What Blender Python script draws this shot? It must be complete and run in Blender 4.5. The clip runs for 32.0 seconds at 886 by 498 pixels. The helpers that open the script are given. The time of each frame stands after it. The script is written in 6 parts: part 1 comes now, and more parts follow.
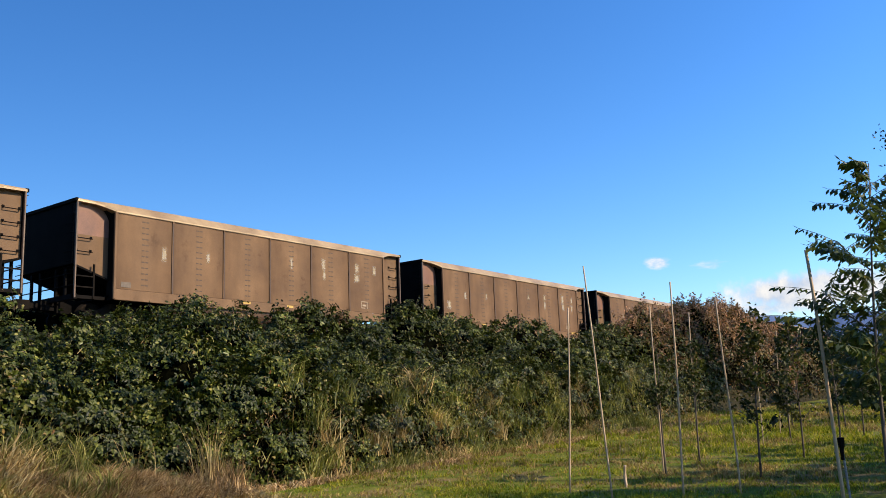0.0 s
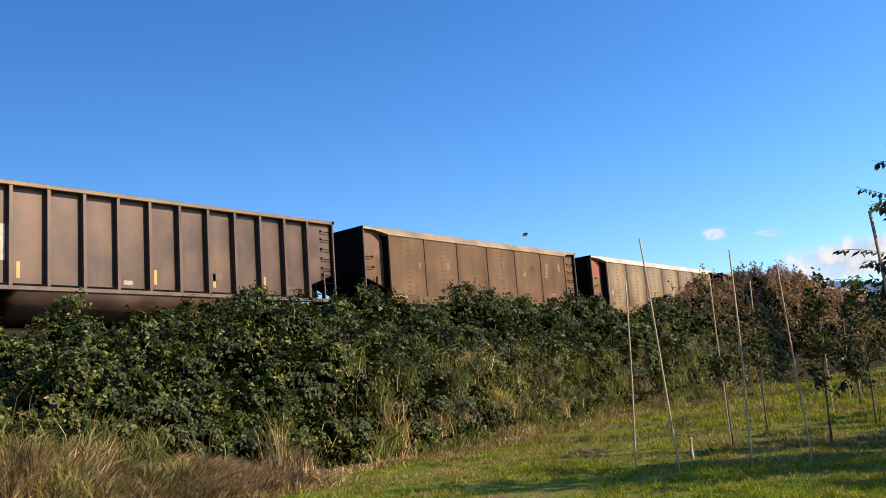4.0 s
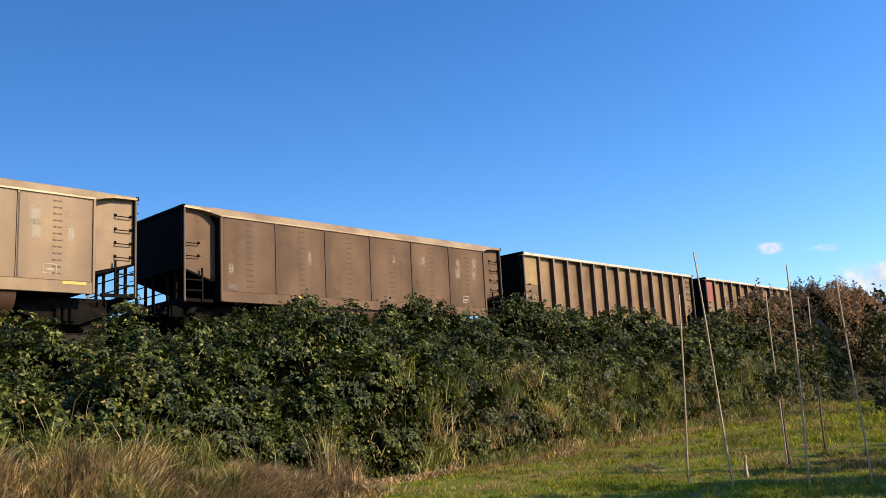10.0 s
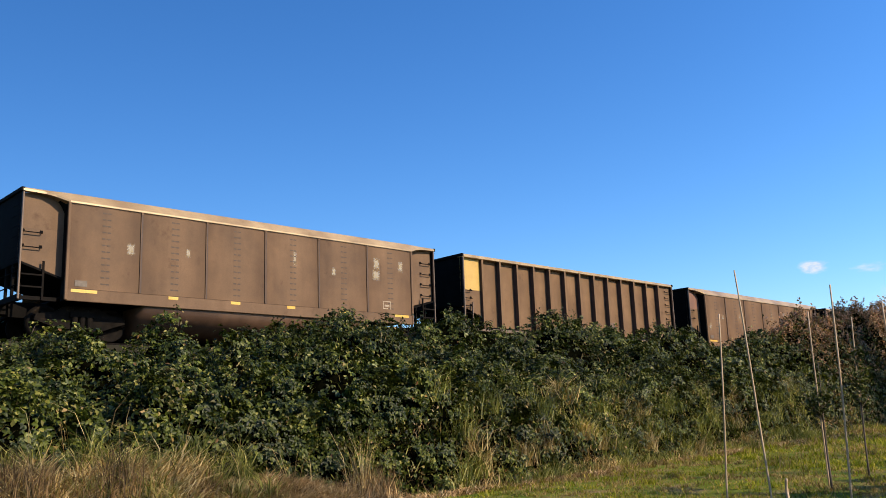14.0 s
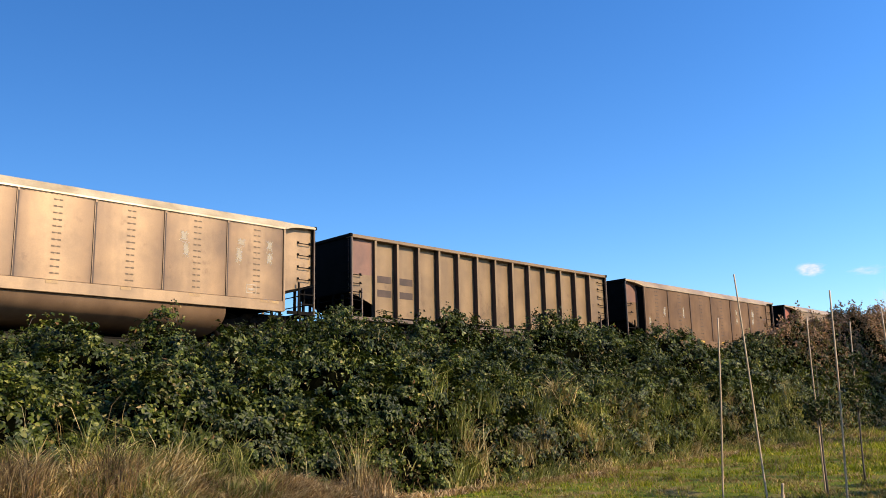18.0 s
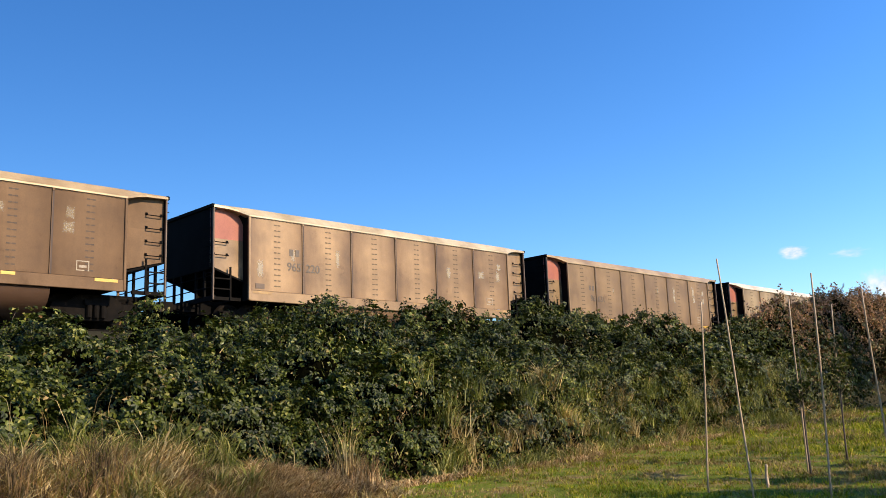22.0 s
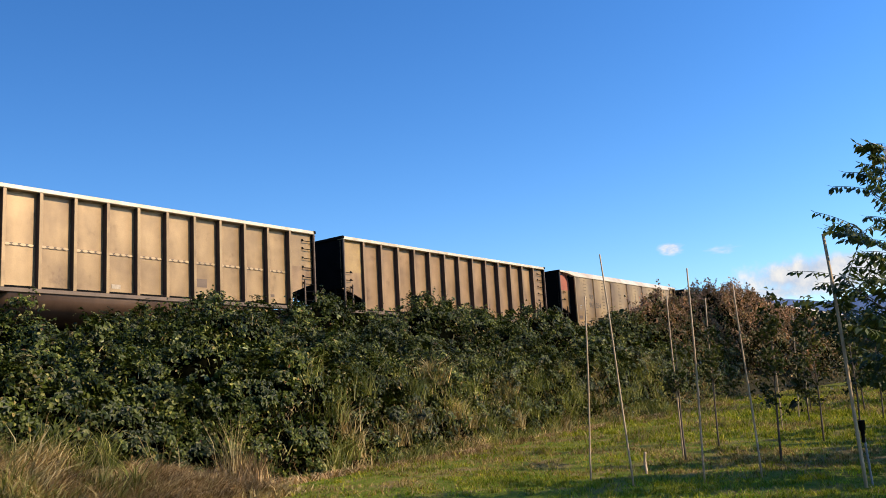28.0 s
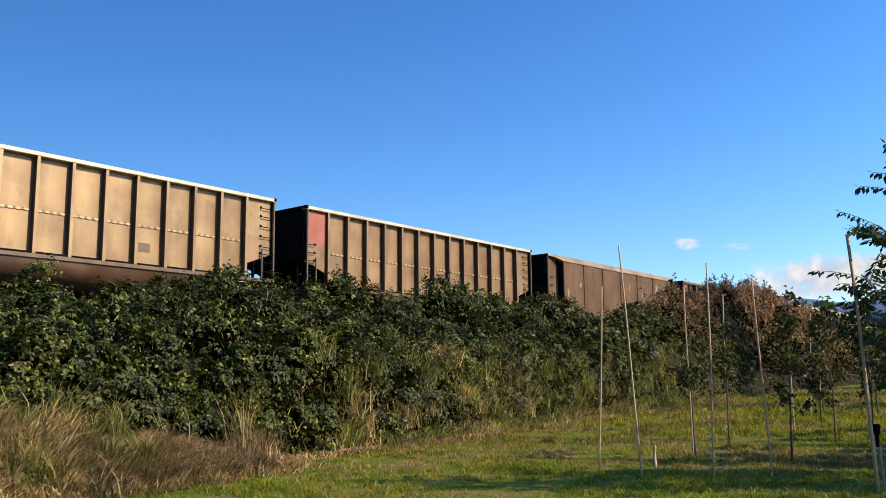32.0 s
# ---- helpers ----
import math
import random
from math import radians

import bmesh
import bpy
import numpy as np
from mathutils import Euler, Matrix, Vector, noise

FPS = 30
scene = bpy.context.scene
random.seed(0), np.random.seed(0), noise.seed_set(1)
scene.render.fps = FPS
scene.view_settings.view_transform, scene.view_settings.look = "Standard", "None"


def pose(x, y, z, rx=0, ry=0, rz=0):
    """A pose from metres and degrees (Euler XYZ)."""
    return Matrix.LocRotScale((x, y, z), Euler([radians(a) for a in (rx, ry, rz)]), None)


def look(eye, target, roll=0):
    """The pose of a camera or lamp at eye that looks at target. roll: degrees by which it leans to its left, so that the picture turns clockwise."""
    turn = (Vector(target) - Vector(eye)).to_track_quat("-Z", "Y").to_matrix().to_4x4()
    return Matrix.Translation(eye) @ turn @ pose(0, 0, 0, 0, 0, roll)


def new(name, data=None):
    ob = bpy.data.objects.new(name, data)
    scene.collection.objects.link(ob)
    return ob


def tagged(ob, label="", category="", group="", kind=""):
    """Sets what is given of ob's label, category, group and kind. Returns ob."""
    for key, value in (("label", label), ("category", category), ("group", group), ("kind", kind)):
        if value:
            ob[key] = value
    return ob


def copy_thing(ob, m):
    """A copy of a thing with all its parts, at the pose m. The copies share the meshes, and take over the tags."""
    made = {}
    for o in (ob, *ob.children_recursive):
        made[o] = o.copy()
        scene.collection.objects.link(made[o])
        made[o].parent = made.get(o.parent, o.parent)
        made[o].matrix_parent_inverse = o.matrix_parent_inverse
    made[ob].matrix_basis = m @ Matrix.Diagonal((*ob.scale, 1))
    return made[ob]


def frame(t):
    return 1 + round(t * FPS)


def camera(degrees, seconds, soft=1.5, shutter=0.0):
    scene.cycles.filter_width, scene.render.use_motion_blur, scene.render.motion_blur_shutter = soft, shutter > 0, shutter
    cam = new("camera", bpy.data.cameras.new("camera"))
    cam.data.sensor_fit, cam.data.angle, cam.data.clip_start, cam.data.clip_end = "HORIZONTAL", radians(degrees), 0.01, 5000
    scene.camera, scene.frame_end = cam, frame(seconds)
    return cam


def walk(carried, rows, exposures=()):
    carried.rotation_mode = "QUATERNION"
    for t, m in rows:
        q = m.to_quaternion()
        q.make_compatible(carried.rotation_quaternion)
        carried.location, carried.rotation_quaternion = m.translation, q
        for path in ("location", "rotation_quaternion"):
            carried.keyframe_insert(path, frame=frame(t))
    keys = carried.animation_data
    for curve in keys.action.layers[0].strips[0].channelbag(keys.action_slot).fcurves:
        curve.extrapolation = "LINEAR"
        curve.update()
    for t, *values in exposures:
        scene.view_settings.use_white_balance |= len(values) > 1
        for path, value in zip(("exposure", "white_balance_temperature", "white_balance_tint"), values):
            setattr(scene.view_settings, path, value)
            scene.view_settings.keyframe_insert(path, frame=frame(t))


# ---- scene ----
# World: x runs along the track, y across it towards the train, z up.
cam = camera(53.14, 32.0, 0.9)
# seconds, eye x y z, yaw, pitch, roll
PATH = [
    (0.0, 0.029, -0.019, 1.381, -53.122, 9.607, -2.834),
    (0.5, 0.023, -0.014, 1.366, -52.652, 9.912, -3.620),
    (1.0, 0.019, -0.011, 1.363, -52.184, 9.653, -3.663),
    (1.5, 0.022, -0.013, 1.363, -51.853, 9.492, -4.112),
    (2.0, 0.019, -0.017, 1.359, -51.061, 9.570, -4.453),
    (2.5, 0.020, -0.013, 1.353, -50.432, 9.243, -4.541),
    (3.0, 0.021, -0.013, 1.357, -50.554, 9.042, -4.503),
    (3.5, 0.021, -0.019, 1.356, -49.869, 8.782, -4.642),
    (5.5, 0.013, -0.020, 1.358, -49.312, 8.631, -5.385),
    (6.0, 0.018, -0.018, 1.364, -49.202, 8.640, -5.179),
    (6.5, 0.018, -0.013, 1.359, -49.072, 8.786, -5.148),
    (7.0, 0.022, -0.013, 1.357, -48.659, 9.025, -5.104),
    (7.5, 0.017, -0.014, 1.359, -48.441, 9.132, -5.043),
    (8.0, 0.013, -0.021, 1.359, -48.328, 9.252, -5.137),
    (8.5, 0.011, -0.025, 1.360, -48.389, 9.548, -5.269),
    (9.0, 0.008, -0.031, 1.367, -48.349, 9.644, -5.248),
    (9.5, 0.011, -0.025, 1.360, -48.112, 9.760, -5.112),
    (10.0, 0.021, -0.010, 1.359, -46.286, 9.658, -3.897),
    (10.5, 0.029, 0.004, 1.356, -45.415, 9.855, -3.795),
    (11.0, 0.033, 0.013, 1.359, -44.821, 9.365, -3.335),
    (11.5, 0.031, 0.017, 1.353, -44.569, 9.382, -3.110),
    (12.0, 0.028, 0.014, 1.351, -44.336, 9.663, -2.854),
    (12.5, 0.016, 0.008, 1.354, -44.238, 10.165, -2.610),
    (13.0, 0.012, 0.002, 1.365, -43.946, 10.393, -2.789),
    (13.5, 0.010, 0.001, 1.365, -44.100, 10.554, -2.818),
    (14.0, 0.005, -0.001, 1.363, -43.978, 10.773, -2.848),
    (14.5, -0.000, -0.001, 1.368, -43.791, 10.900, -2.631),
    (16.5, -0.014, 0.003, 1.410, -43.640, 10.709, -2.534),
    (17.0, -0.008, 0.007, 1.412, -44.299, 10.928, -2.414),
    (17.5, 0.004, 0.015, 1.412, -44.312, 10.804, -2.152),
    (18.0, 0.013, 0.022, 1.405, -44.066, 10.568, -2.030),
    (18.5, 0.021, 0.021, 1.399, -43.997, 10.154, -1.906),
    (19.0, 0.024, 0.018, 1.381, -43.874, 9.685, -2.100),
    (19.5, 0.023, 0.015, 1.394, -43.840, 9.545, -1.890),
    (20.0, 0.015, 0.007, 1.396, -44.054, 9.608, -2.304),
    (20.5, 0.009, -0.000, 1.397, -44.136, 9.713, -2.419),
    (21.0, 0.004, -0.009, 1.397, -44.314, 9.760, -2.398),
    (21.5, 0.001, -0.004, 1.404, -44.280, 9.977, -2.639),
    (22.0, 0.001, 0.003, 1.402, -45.018, 9.742, -2.918),
    (22.5, -0.006, 0.016, 1.395, -44.887, 9.205, -3.526),
    (23.0, -0.025, 0.038, 1.382, -44.408, 10.235, -3.005),
    (23.5, -0.029, 0.030, 1.397, -46.270, 10.131, -2.705),
    (24.0, -0.044, 0.015, 1.402, -48.199, 10.167, -3.254),
    (24.5, -0.054, 0.002, 1.399, -49.446, 10.302, -3.623),
    (25.0, -0.047, -0.009, 1.397, -53.500, 9.627, -3.880),
    (25.5, -0.043, -0.016, 1.399, -54.846, 9.546, -3.603),
    (27.5, -0.050, -0.017, 1.399, -52.563, 8.925, -4.014),
    (28.0, -0.052, -0.011, 1.388, -52.271, 9.045, -3.911),
    (28.5, -0.040, -0.002, 1.398, -51.980, 8.720, -3.642),
    (29.0, -0.035, 0.003, 1.398, -51.706, 8.758, -3.722),
    (29.5, -0.028, 0.007, 1.400, -51.362, 8.632, -3.254),
    (30.0, -0.029, 0.010, 1.403, -51.341, 8.762, -2.991),
    (30.5, -0.027, 0.011, 1.399, -51.503, 8.640, -2.634),
    (31.0, -0.024, 0.019, 1.400, -51.479, 8.365, -2.399),
    (31.5, -0.019, 0.030, 1.397, -51.267, 8.113, -2.324),
    (32.0, -0.018, 0.038, 1.393, -51.157, 8.069, -1.300),
]
walk(cam, [(t, pose(x, y, z, 90 + p, 0, w) @ pose(0, 0, 0, 0, 0, r)) for t, x, y, z, w, p, r in PATH],
     exposures=[(0.0, 0.69), (8.0, 0.66), (14.0, 0.64), (18.5, 0.75), (23.5, 0.77), (26.0, 0.62), (32.0, 0.6)])

# ---- light ----
SUN_AZ = radians(-74)      # from +x, towards the camera's right
SUN_EL = radians(29)
sun_dir = Vector((math.cos(SUN_EL) * math.cos(SUN_AZ), math.cos(SUN_EL) * math.sin(SUN_AZ), math.sin(SUN_EL)))
sun = new("sun", bpy.data.lights.new("sun", "SUN"))
sun.data.energy, sun.data.angle, sun.data.color = 5.0, radians(0.6), (1.0, 0.82, 0.58)
sun.matrix_world = look(sun_dir * 50, (0, 0, 0))

world = bpy.data.worlds.new("world")
scene.world = world
world.use_nodes = True
wn = world.node_tree.nodes
sky = wn.new("ShaderNodeTexSky")
sky.sky_type, sky.sun_disc = "NISHITA", False
sky.sun_elevation = SUN_EL
sky.sun_rotation = math.pi / 2 - SUN_AZ
sky.altitude, sky.air_density, sky.dust_density, sky.ozone_density = 50, 1.0, 0.4, 6.0
wn["Background"].inputs["Strength"].default_value = 0.125
deep = wn.new("ShaderNodeHueSaturation")
deep.inputs["Hue"].default_value, deep.inputs["Saturation"].default_value = 0.506, 1.18
world.node_tree.links.new(sky.outputs["Color"], deep.inputs["Color"])
# the clear sky pales on the sun's side and deepens away from it
way, toward, pale, tint = wn.new("ShaderNodeTexCoord"), wn.new("ShaderNodeVectorMath"), wn.new("ShaderNodeMapRange"), wn.new("ShaderNodeVectorMath")
toward.operation, tint.operation = "DOT_PRODUCT", "SCALE"
toward.inputs[1].default_value = (math.cos(SUN_AZ), math.sin(SUN_AZ), 0)
for slot, value in (("From Min", -0.85), ("From Max", 0.1), ("To Min", 0.72), ("To Max", 1.42)):
    pale.inputs[slot].default_value = value
world.node_tree.links.new(way.outputs["Generated"], toward.inputs[0])
world.node_tree.links.new(toward.outputs["Value"], pale.inputs["Value"])
world.node_tree.links.new(deep.outputs["Color"], tint.inputs[0])
world.node_tree.links.new(pale.outputs["Result"], tint.inputs["Scale"])
world.node_tree.links.new(tint.outputs["Vector"], wn["Background"].inputs["Color"])


# ---- materials ----
def material(name, rough=0.7, metal=0.0):
    m = bpy.data.materials.new(name)
    m.use_nodes = True
    b = m.node_tree.nodes["Principled BSDF"]
    b.inputs["Roughness"].default_value, b.inputs["Metallic"].default_value = rough, metal
    return m, m.node_tree, b


def ramp(nt, stops):
    r = nt.nodes.new("ShaderNodeValToRGB")
    els = r.color_ramp.elements
    els[0].position, els[0].color = stops[0][0], (*stops[0][1], 1)
    els[1].position, els[1].color = stops[-1][0], (*stops[-1][1], 1)
    for p, c in stops[1:-1]:
        els.new(p).color = (*c, 1)
    return r


def noise_tex(nt, scale, detail=4.0, stretch=(1, 1, 1), rough=0.55, vary=False):
    co, mp, n = nt.nodes.new("ShaderNodeTexCoord"), nt.nodes.new("ShaderNodeMapping"), nt.nodes.new("ShaderNodeTexNoise")
    mp.inputs["Scale"].default_value = stretch
    n.inputs["Scale"].default_value, n.inputs["Detail"].default_value, n.inputs["Roughness"].default_value = scale, detail, rough
    nt.links.new(co.outputs["Object"], mp.inputs["Vector"])
    if vary:
        # another stretch of the pattern on each piece
        info, ad, mu = nt.nodes.new("ShaderNodeObjectInfo"), nt.nodes.new("ShaderNodeVectorMath"), nt.nodes.new("ShaderNodeMath")
        mu.operation, mu.inputs[1].default_value = "MULTIPLY", 60.0
        nt.links.new(info.outputs["Random"], mu.inputs[0])
        nt.links.new(mp.outputs["Vector"], ad.inputs[0])
        nt.links.new(mu.outputs[0], ad.inputs[1])
        nt.links.new(ad.outputs["Vector"], n.inputs["Vector"])
    else:
        nt.links.new(mp.outputs["Vector"], n.inputs["Vector"])
    return n


def mix(nt, kind, fac, a, b):
    x = nt.nodes.new("ShaderNodeMix")
    x.data_type, x.blend_type = "RGBA", kind
    for sock, v in ((x.inputs[0], fac), (x.inputs[6], a), (x.inputs[7], b)):
        if isinstance(v, (int, float)):
            sock.default_value = v
        elif isinstance(v, tuple):
            sock.default_value = (*v, 1)
        else:
            nt.links.new(v, sock)
    return x.outputs[2]


def bump(nt, b, height, strength, dist=0.02):
    n = nt.nodes.new("ShaderNodeBump")
    n.inputs["Strength"].default_value, n.inputs["Distance"].default_value = strength, dist
    nt.links.new(height, n.inputs["Height"])
    nt.links.new(n.outputs["Normal"], b.inputs["Normal"])


def weathered(stops, keep=0.74):
    """Clean swatches, all darkened by one factor that the whole place shares."""
    return [(p, tuple(keep * c for c in colour)) for p, colour in stops]


def surface(name, stops, scale=3.0, rough=0.7, metal=0.0, fine=40.0, fine_amt=0.35, relief=0.3, stretch=(1, 1, 1), dist=0.01, detail=5.0, gloss=0.5):
    """A weathered surface: colour by a coarse noise, broken up by a fine one, with relief."""
    m, nt, b = material(name, rough, metal)
    b.inputs["Specular IOR Level"].default_value = gloss
    a, f = noise_tex(nt, scale, detail, stretch), noise_tex(nt, fine, 3.0, stretch)
    r = ramp(nt, weathered(stops))
    nt.links.new(a.outputs["Fac"], r.inputs["Fac"])
    g = ramp(nt, [(0.3, (0.5, 0.5, 0.5)), (0.7, (1, 1, 1))])
    nt.links.new(f.outputs["Fac"], g.inputs["Fac"])
    nt.links.new(mix(nt, "MULTIPLY", fine_amt, r.outputs["Color"], g.outputs["Color"]), b.inputs["Base Color"])
    if relief:
        bump(nt, b, f.outputs["Fac"], relief, dist)
    return m


def car_paint(name, low, mid, high, rough=0.5, metal=0.25, edge=0.0, grime_sheen=0.3):
    """Dusty side sheet: vertical streaks over cloudy dirt."""
    m, nt, b = material(name, rough, metal)
    b.inputs["Specular IOR Level"].default_value = 0.2 if rough > 0.6 else 0.5
    cloud, streak, fine = noise_tex(nt, 0.9, 5, vary=True), noise_tex(nt, 1.6, 3, (1.6, 1.6, 0.35), vary=True), noise_tex(nt, 30, 3)
    r = ramp(nt, weathered([(0.3, low), (0.52, mid), (0.75, high)]))
    nt.links.new(cloud.outputs["Fac"], r.inputs["Fac"])
    g = ramp(nt, [(0.3, (0.8, 0.77, 0.74)), (0.5, (0.95, 0.94, 0.93)), (0.72, (1.08, 1.07, 1.05))])
    nt.links.new(streak.outputs["Fac"], g.inputs["Fac"])
    c = mix(nt, "MULTIPLY", 0.75, r.outputs["Color"], g.outputs["Color"])
    g2 = ramp(nt, [(0.35, (0.8, 0.8, 0.8)), (0.65, (1, 1, 1))])
    nt.links.new(fine.outputs["Fac"], g2.inputs["Fac"])
    c = mix(nt, "MULTIPLY", 0.5, c, g2.outputs["Color"])
    # rust and soot stains of a hand's size
    st = noise_tex(nt, 1.8, 6, (1, 1, 0.85), 0.65, True)
    g4 = ramp(nt, [(0.28, (0.45, 0.38, 0.33)), (0.4, (0.95, 0.94, 0.93)), (0.6, (1, 1, 1)), (0.74, (1.25, 1.22, 1.15))])
    nt.links.new(st.outputs["Fac"], g4.inputs["Fac"])
    c = mix(nt, "MULTIPLY", 0.6, c, g4.outputs["Color"])
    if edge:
        # seam dirt, with the sheet's sheen painted in: lighter middle, darker sides
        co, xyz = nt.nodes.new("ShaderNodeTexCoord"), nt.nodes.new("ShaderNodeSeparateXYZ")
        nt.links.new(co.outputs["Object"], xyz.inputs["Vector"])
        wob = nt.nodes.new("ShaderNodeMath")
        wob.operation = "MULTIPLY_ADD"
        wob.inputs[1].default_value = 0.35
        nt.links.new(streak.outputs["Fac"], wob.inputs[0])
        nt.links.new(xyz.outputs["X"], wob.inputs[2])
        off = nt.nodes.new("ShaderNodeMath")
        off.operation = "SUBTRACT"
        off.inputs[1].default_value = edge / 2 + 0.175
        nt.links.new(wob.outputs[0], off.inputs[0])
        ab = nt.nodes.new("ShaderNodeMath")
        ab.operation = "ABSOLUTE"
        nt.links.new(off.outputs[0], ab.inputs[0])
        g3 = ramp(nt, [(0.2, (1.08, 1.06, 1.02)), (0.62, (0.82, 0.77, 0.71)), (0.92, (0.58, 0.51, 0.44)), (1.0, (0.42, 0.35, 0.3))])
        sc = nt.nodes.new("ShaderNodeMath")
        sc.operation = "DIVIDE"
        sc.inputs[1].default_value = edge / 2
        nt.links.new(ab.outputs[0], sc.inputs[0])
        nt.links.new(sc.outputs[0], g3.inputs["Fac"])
        c = mix(nt, "MULTIPLY", grime_sheen, c, g3.outputs["Color"])
    nt.links.new(c, b.inputs["Base Color"])
    rr = nt.nodes.new("ShaderNodeMapRange")
    rr.inputs["To Min"].default_value, rr.inputs["To Max"].default_value = rough - 0.1, rough + 0.15
    nt.links.new(cloud.outputs["Fac"], rr.inputs["Value"])
    nt.links.new(rr.outputs["Result"], b.inputs["Roughness"])
    bump(nt, b, cloud.outputs["Fac"], 0.15, 0.05)
    return m


def leaf_mat(name, stops, rough=0.45, thin=0.0, gloss=0.15, clump=1.3, floor=0.36):
    m, nt, b = material(name, rough)
    b.inputs["Specular IOR Level"].default_value = gloss
    geo = nt.nodes.new("ShaderNodeNewGeometry")
    r = ramp(nt, weathered(stops))
    nt.links.new(geo.outputs["Random Per Island"], r.inputs["Fac"])
    n = noise_tex(nt, 0.35, 3)
    g = ramp(nt, [(0.35, (0.55, 0.55, 0.5)), (0.65, (1.15, 1.1, 1.0))])
    nt.links.new(n.outputs["Fac"], g.inputs["Fac"])
    c = mix(nt, "MULTIPLY", 0.8, r.outputs["Color"], g.outputs["Color"])
    n2 = noise_tex(nt, clump, 2)
    g2 = ramp(nt, [(0.38, (floor, floor + 0.04, floor + 0.06)), (0.62, (1.2, 1.15, 1.0))])
    nt.links.new(n2.outputs["Fac"], g2.inputs["Fac"])
    c = mix(nt, "MULTIPLY", 0.8, c, g2.outputs["Color"])
    nt.links.new(c, b.inputs["Base Color"])
    if thin:
        # light that shines through the blade
        tl, mx = nt.nodes.new("ShaderNodeBsdfTranslucent"), nt.nodes.new("ShaderNodeMixShader")
        nt.links.new(mix(nt, "MULTIPLY", 1.0, c, (1.3, 1.35, 0.7)), tl.inputs["Color"])
        mx.inputs["Fac"].default_value = thin
        nt.links.new(b.outputs[0], mx.inputs[1])
        nt.links.new(tl.outputs[0], mx.inputs[2])
        nt.links.new(mx.outputs[0], nt.nodes["Material Output"].inputs["Surface"])
    return m


TONES = {
    "brown": ((0.141, 0.082, 0.044), (0.187, 0.111, 0.059), (0.241, 0.146, 0.079), 0.68, 0.0),
    "ochre": ((0.19, 0.116, 0.052), (0.255, 0.16, 0.073), (0.318, 0.203, 0.096), 0.5, 0.15),
    "grey": ((0.127, 0.076, 0.044), (0.171, 0.104, 0.06), (0.212, 0.131, 0.078), 0.68, 0.0),
    "bright": ((0.3, 0.2, 0.09), (0.43, 0.298, 0.14), (0.55, 0.395, 0.195), 0.4, 0.3),
    "gold": ((0.25, 0.155, 0.07), (0.36, 0.235, 0.11), (0.46, 0.312, 0.155), 0.4, 0.25),
    "tan": ((0.225, 0.137, 0.066), (0.33, 0.206, 0.102), (0.42, 0.27, 0.137), 0.42, 0.25),
    "dark": ((0.072, 0.04, 0.025), (0.121, 0.067, 0.039), (0.171, 0.095, 0.054), 0.42, 0.2),
}
PAINTS = {k: car_paint(k + "_dusty_paint", *v) for k, v in TONES.items()}
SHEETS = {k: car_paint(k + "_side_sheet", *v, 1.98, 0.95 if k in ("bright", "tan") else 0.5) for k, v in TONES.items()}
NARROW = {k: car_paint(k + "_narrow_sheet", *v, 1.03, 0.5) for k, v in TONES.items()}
# pale chord steels, lightened further for the sun and sheen they catch
CHORD = surface("top_chord_steel", [(0.3, (0.6, 0.48, 0.32)), (0.6, (0.84, 0.73, 0.55))], 1.2, 0.38, 0.1, 25, 0.25, 0.1)
SHEENCHORD = surface("sheen_tinted_chord_steel", [(0.3, (0.5, 0.37, 0.2)), (0.6, (0.78, 0.61, 0.37))], 1.2, 0.36, 0.25, 25, 0.3, 0.1)
GOLDCHORD = surface("rusty_chord_steel", [(0.3, (0.34, 0.225, 0.11)), (0.6, (0.55, 0.385, 0.2))], 1.2, 0.4, 0.2, 25, 0.3, 0.1)
# black fittings; also paints the shade on the cars' sunless end faces
BLACK = surface("black_steel_and_shade", [(0.3, (0.003, 0.0026, 0.0025)), (0.7, (0.009, 0.0075, 0.007))], 2, 0.8, 0.0, 30, 0.3, 0.2)
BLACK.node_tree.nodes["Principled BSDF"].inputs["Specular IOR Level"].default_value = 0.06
# gear darkened for the shade under the cars; the lightest stop is dust
STEEL = surface("dusty_shaded_gear", [(0.3, (0.004, 0.0032, 0.0028)), (0.62, (0.011, 0.008, 0.006)), (0.75, (0.05, 0.03, 0.018))], 4, 0.85, 0.0, 40, 0.4, 0.3, gloss=0.1)
RIB = surface("rib_brown_steel", [(0.3, (0.1, 0.066, 0.045)), (0.7, (0.19, 0.126, 0.084))], 2, 0.6, 0.2, 40, 0.3, 0.2)
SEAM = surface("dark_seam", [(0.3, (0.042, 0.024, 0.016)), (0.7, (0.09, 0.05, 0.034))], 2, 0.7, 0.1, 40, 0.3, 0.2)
RED = surface("faded_red_paint", [(0.3, (0.33, 0.09, 0.055)), (0.7, (0.45, 0.14, 0.085))], 1.5, 0.6, 0.0, 30, 0.35, 0.1)
DULLRED = surface("grimy_red_paint", [(0.3, (0.16, 0.075, 0.05)), (0.7, (0.26, 0.12, 0.075))], 1.5, 0.65, 0.0, 30, 0.35, 0.1)
YELLOW = surface("yellow_reflector", [(0.3, (0.62, 0.36, 0.04)), (0.7, (0.75, 0.46, 0.06))], 6, 0.45, 0.0, 40, 0.25, 0.05)
ENDYELLOW = surface("yellow_end_paint", [(0.3, (0.5, 0.3, 0.06)), (0.7, (0.62, 0.4, 0.09))], 2, 0.55, 0.0, 30, 0.3, 0.05)
OLDYELLOW = surface("faded_ochre_end_paint", [(0.3, (0.3, 0.185, 0.07)), (0.7, (0.46, 0.3, 0.11))], 2, 0.55, 0.0, 30, 0.3, 0.05)
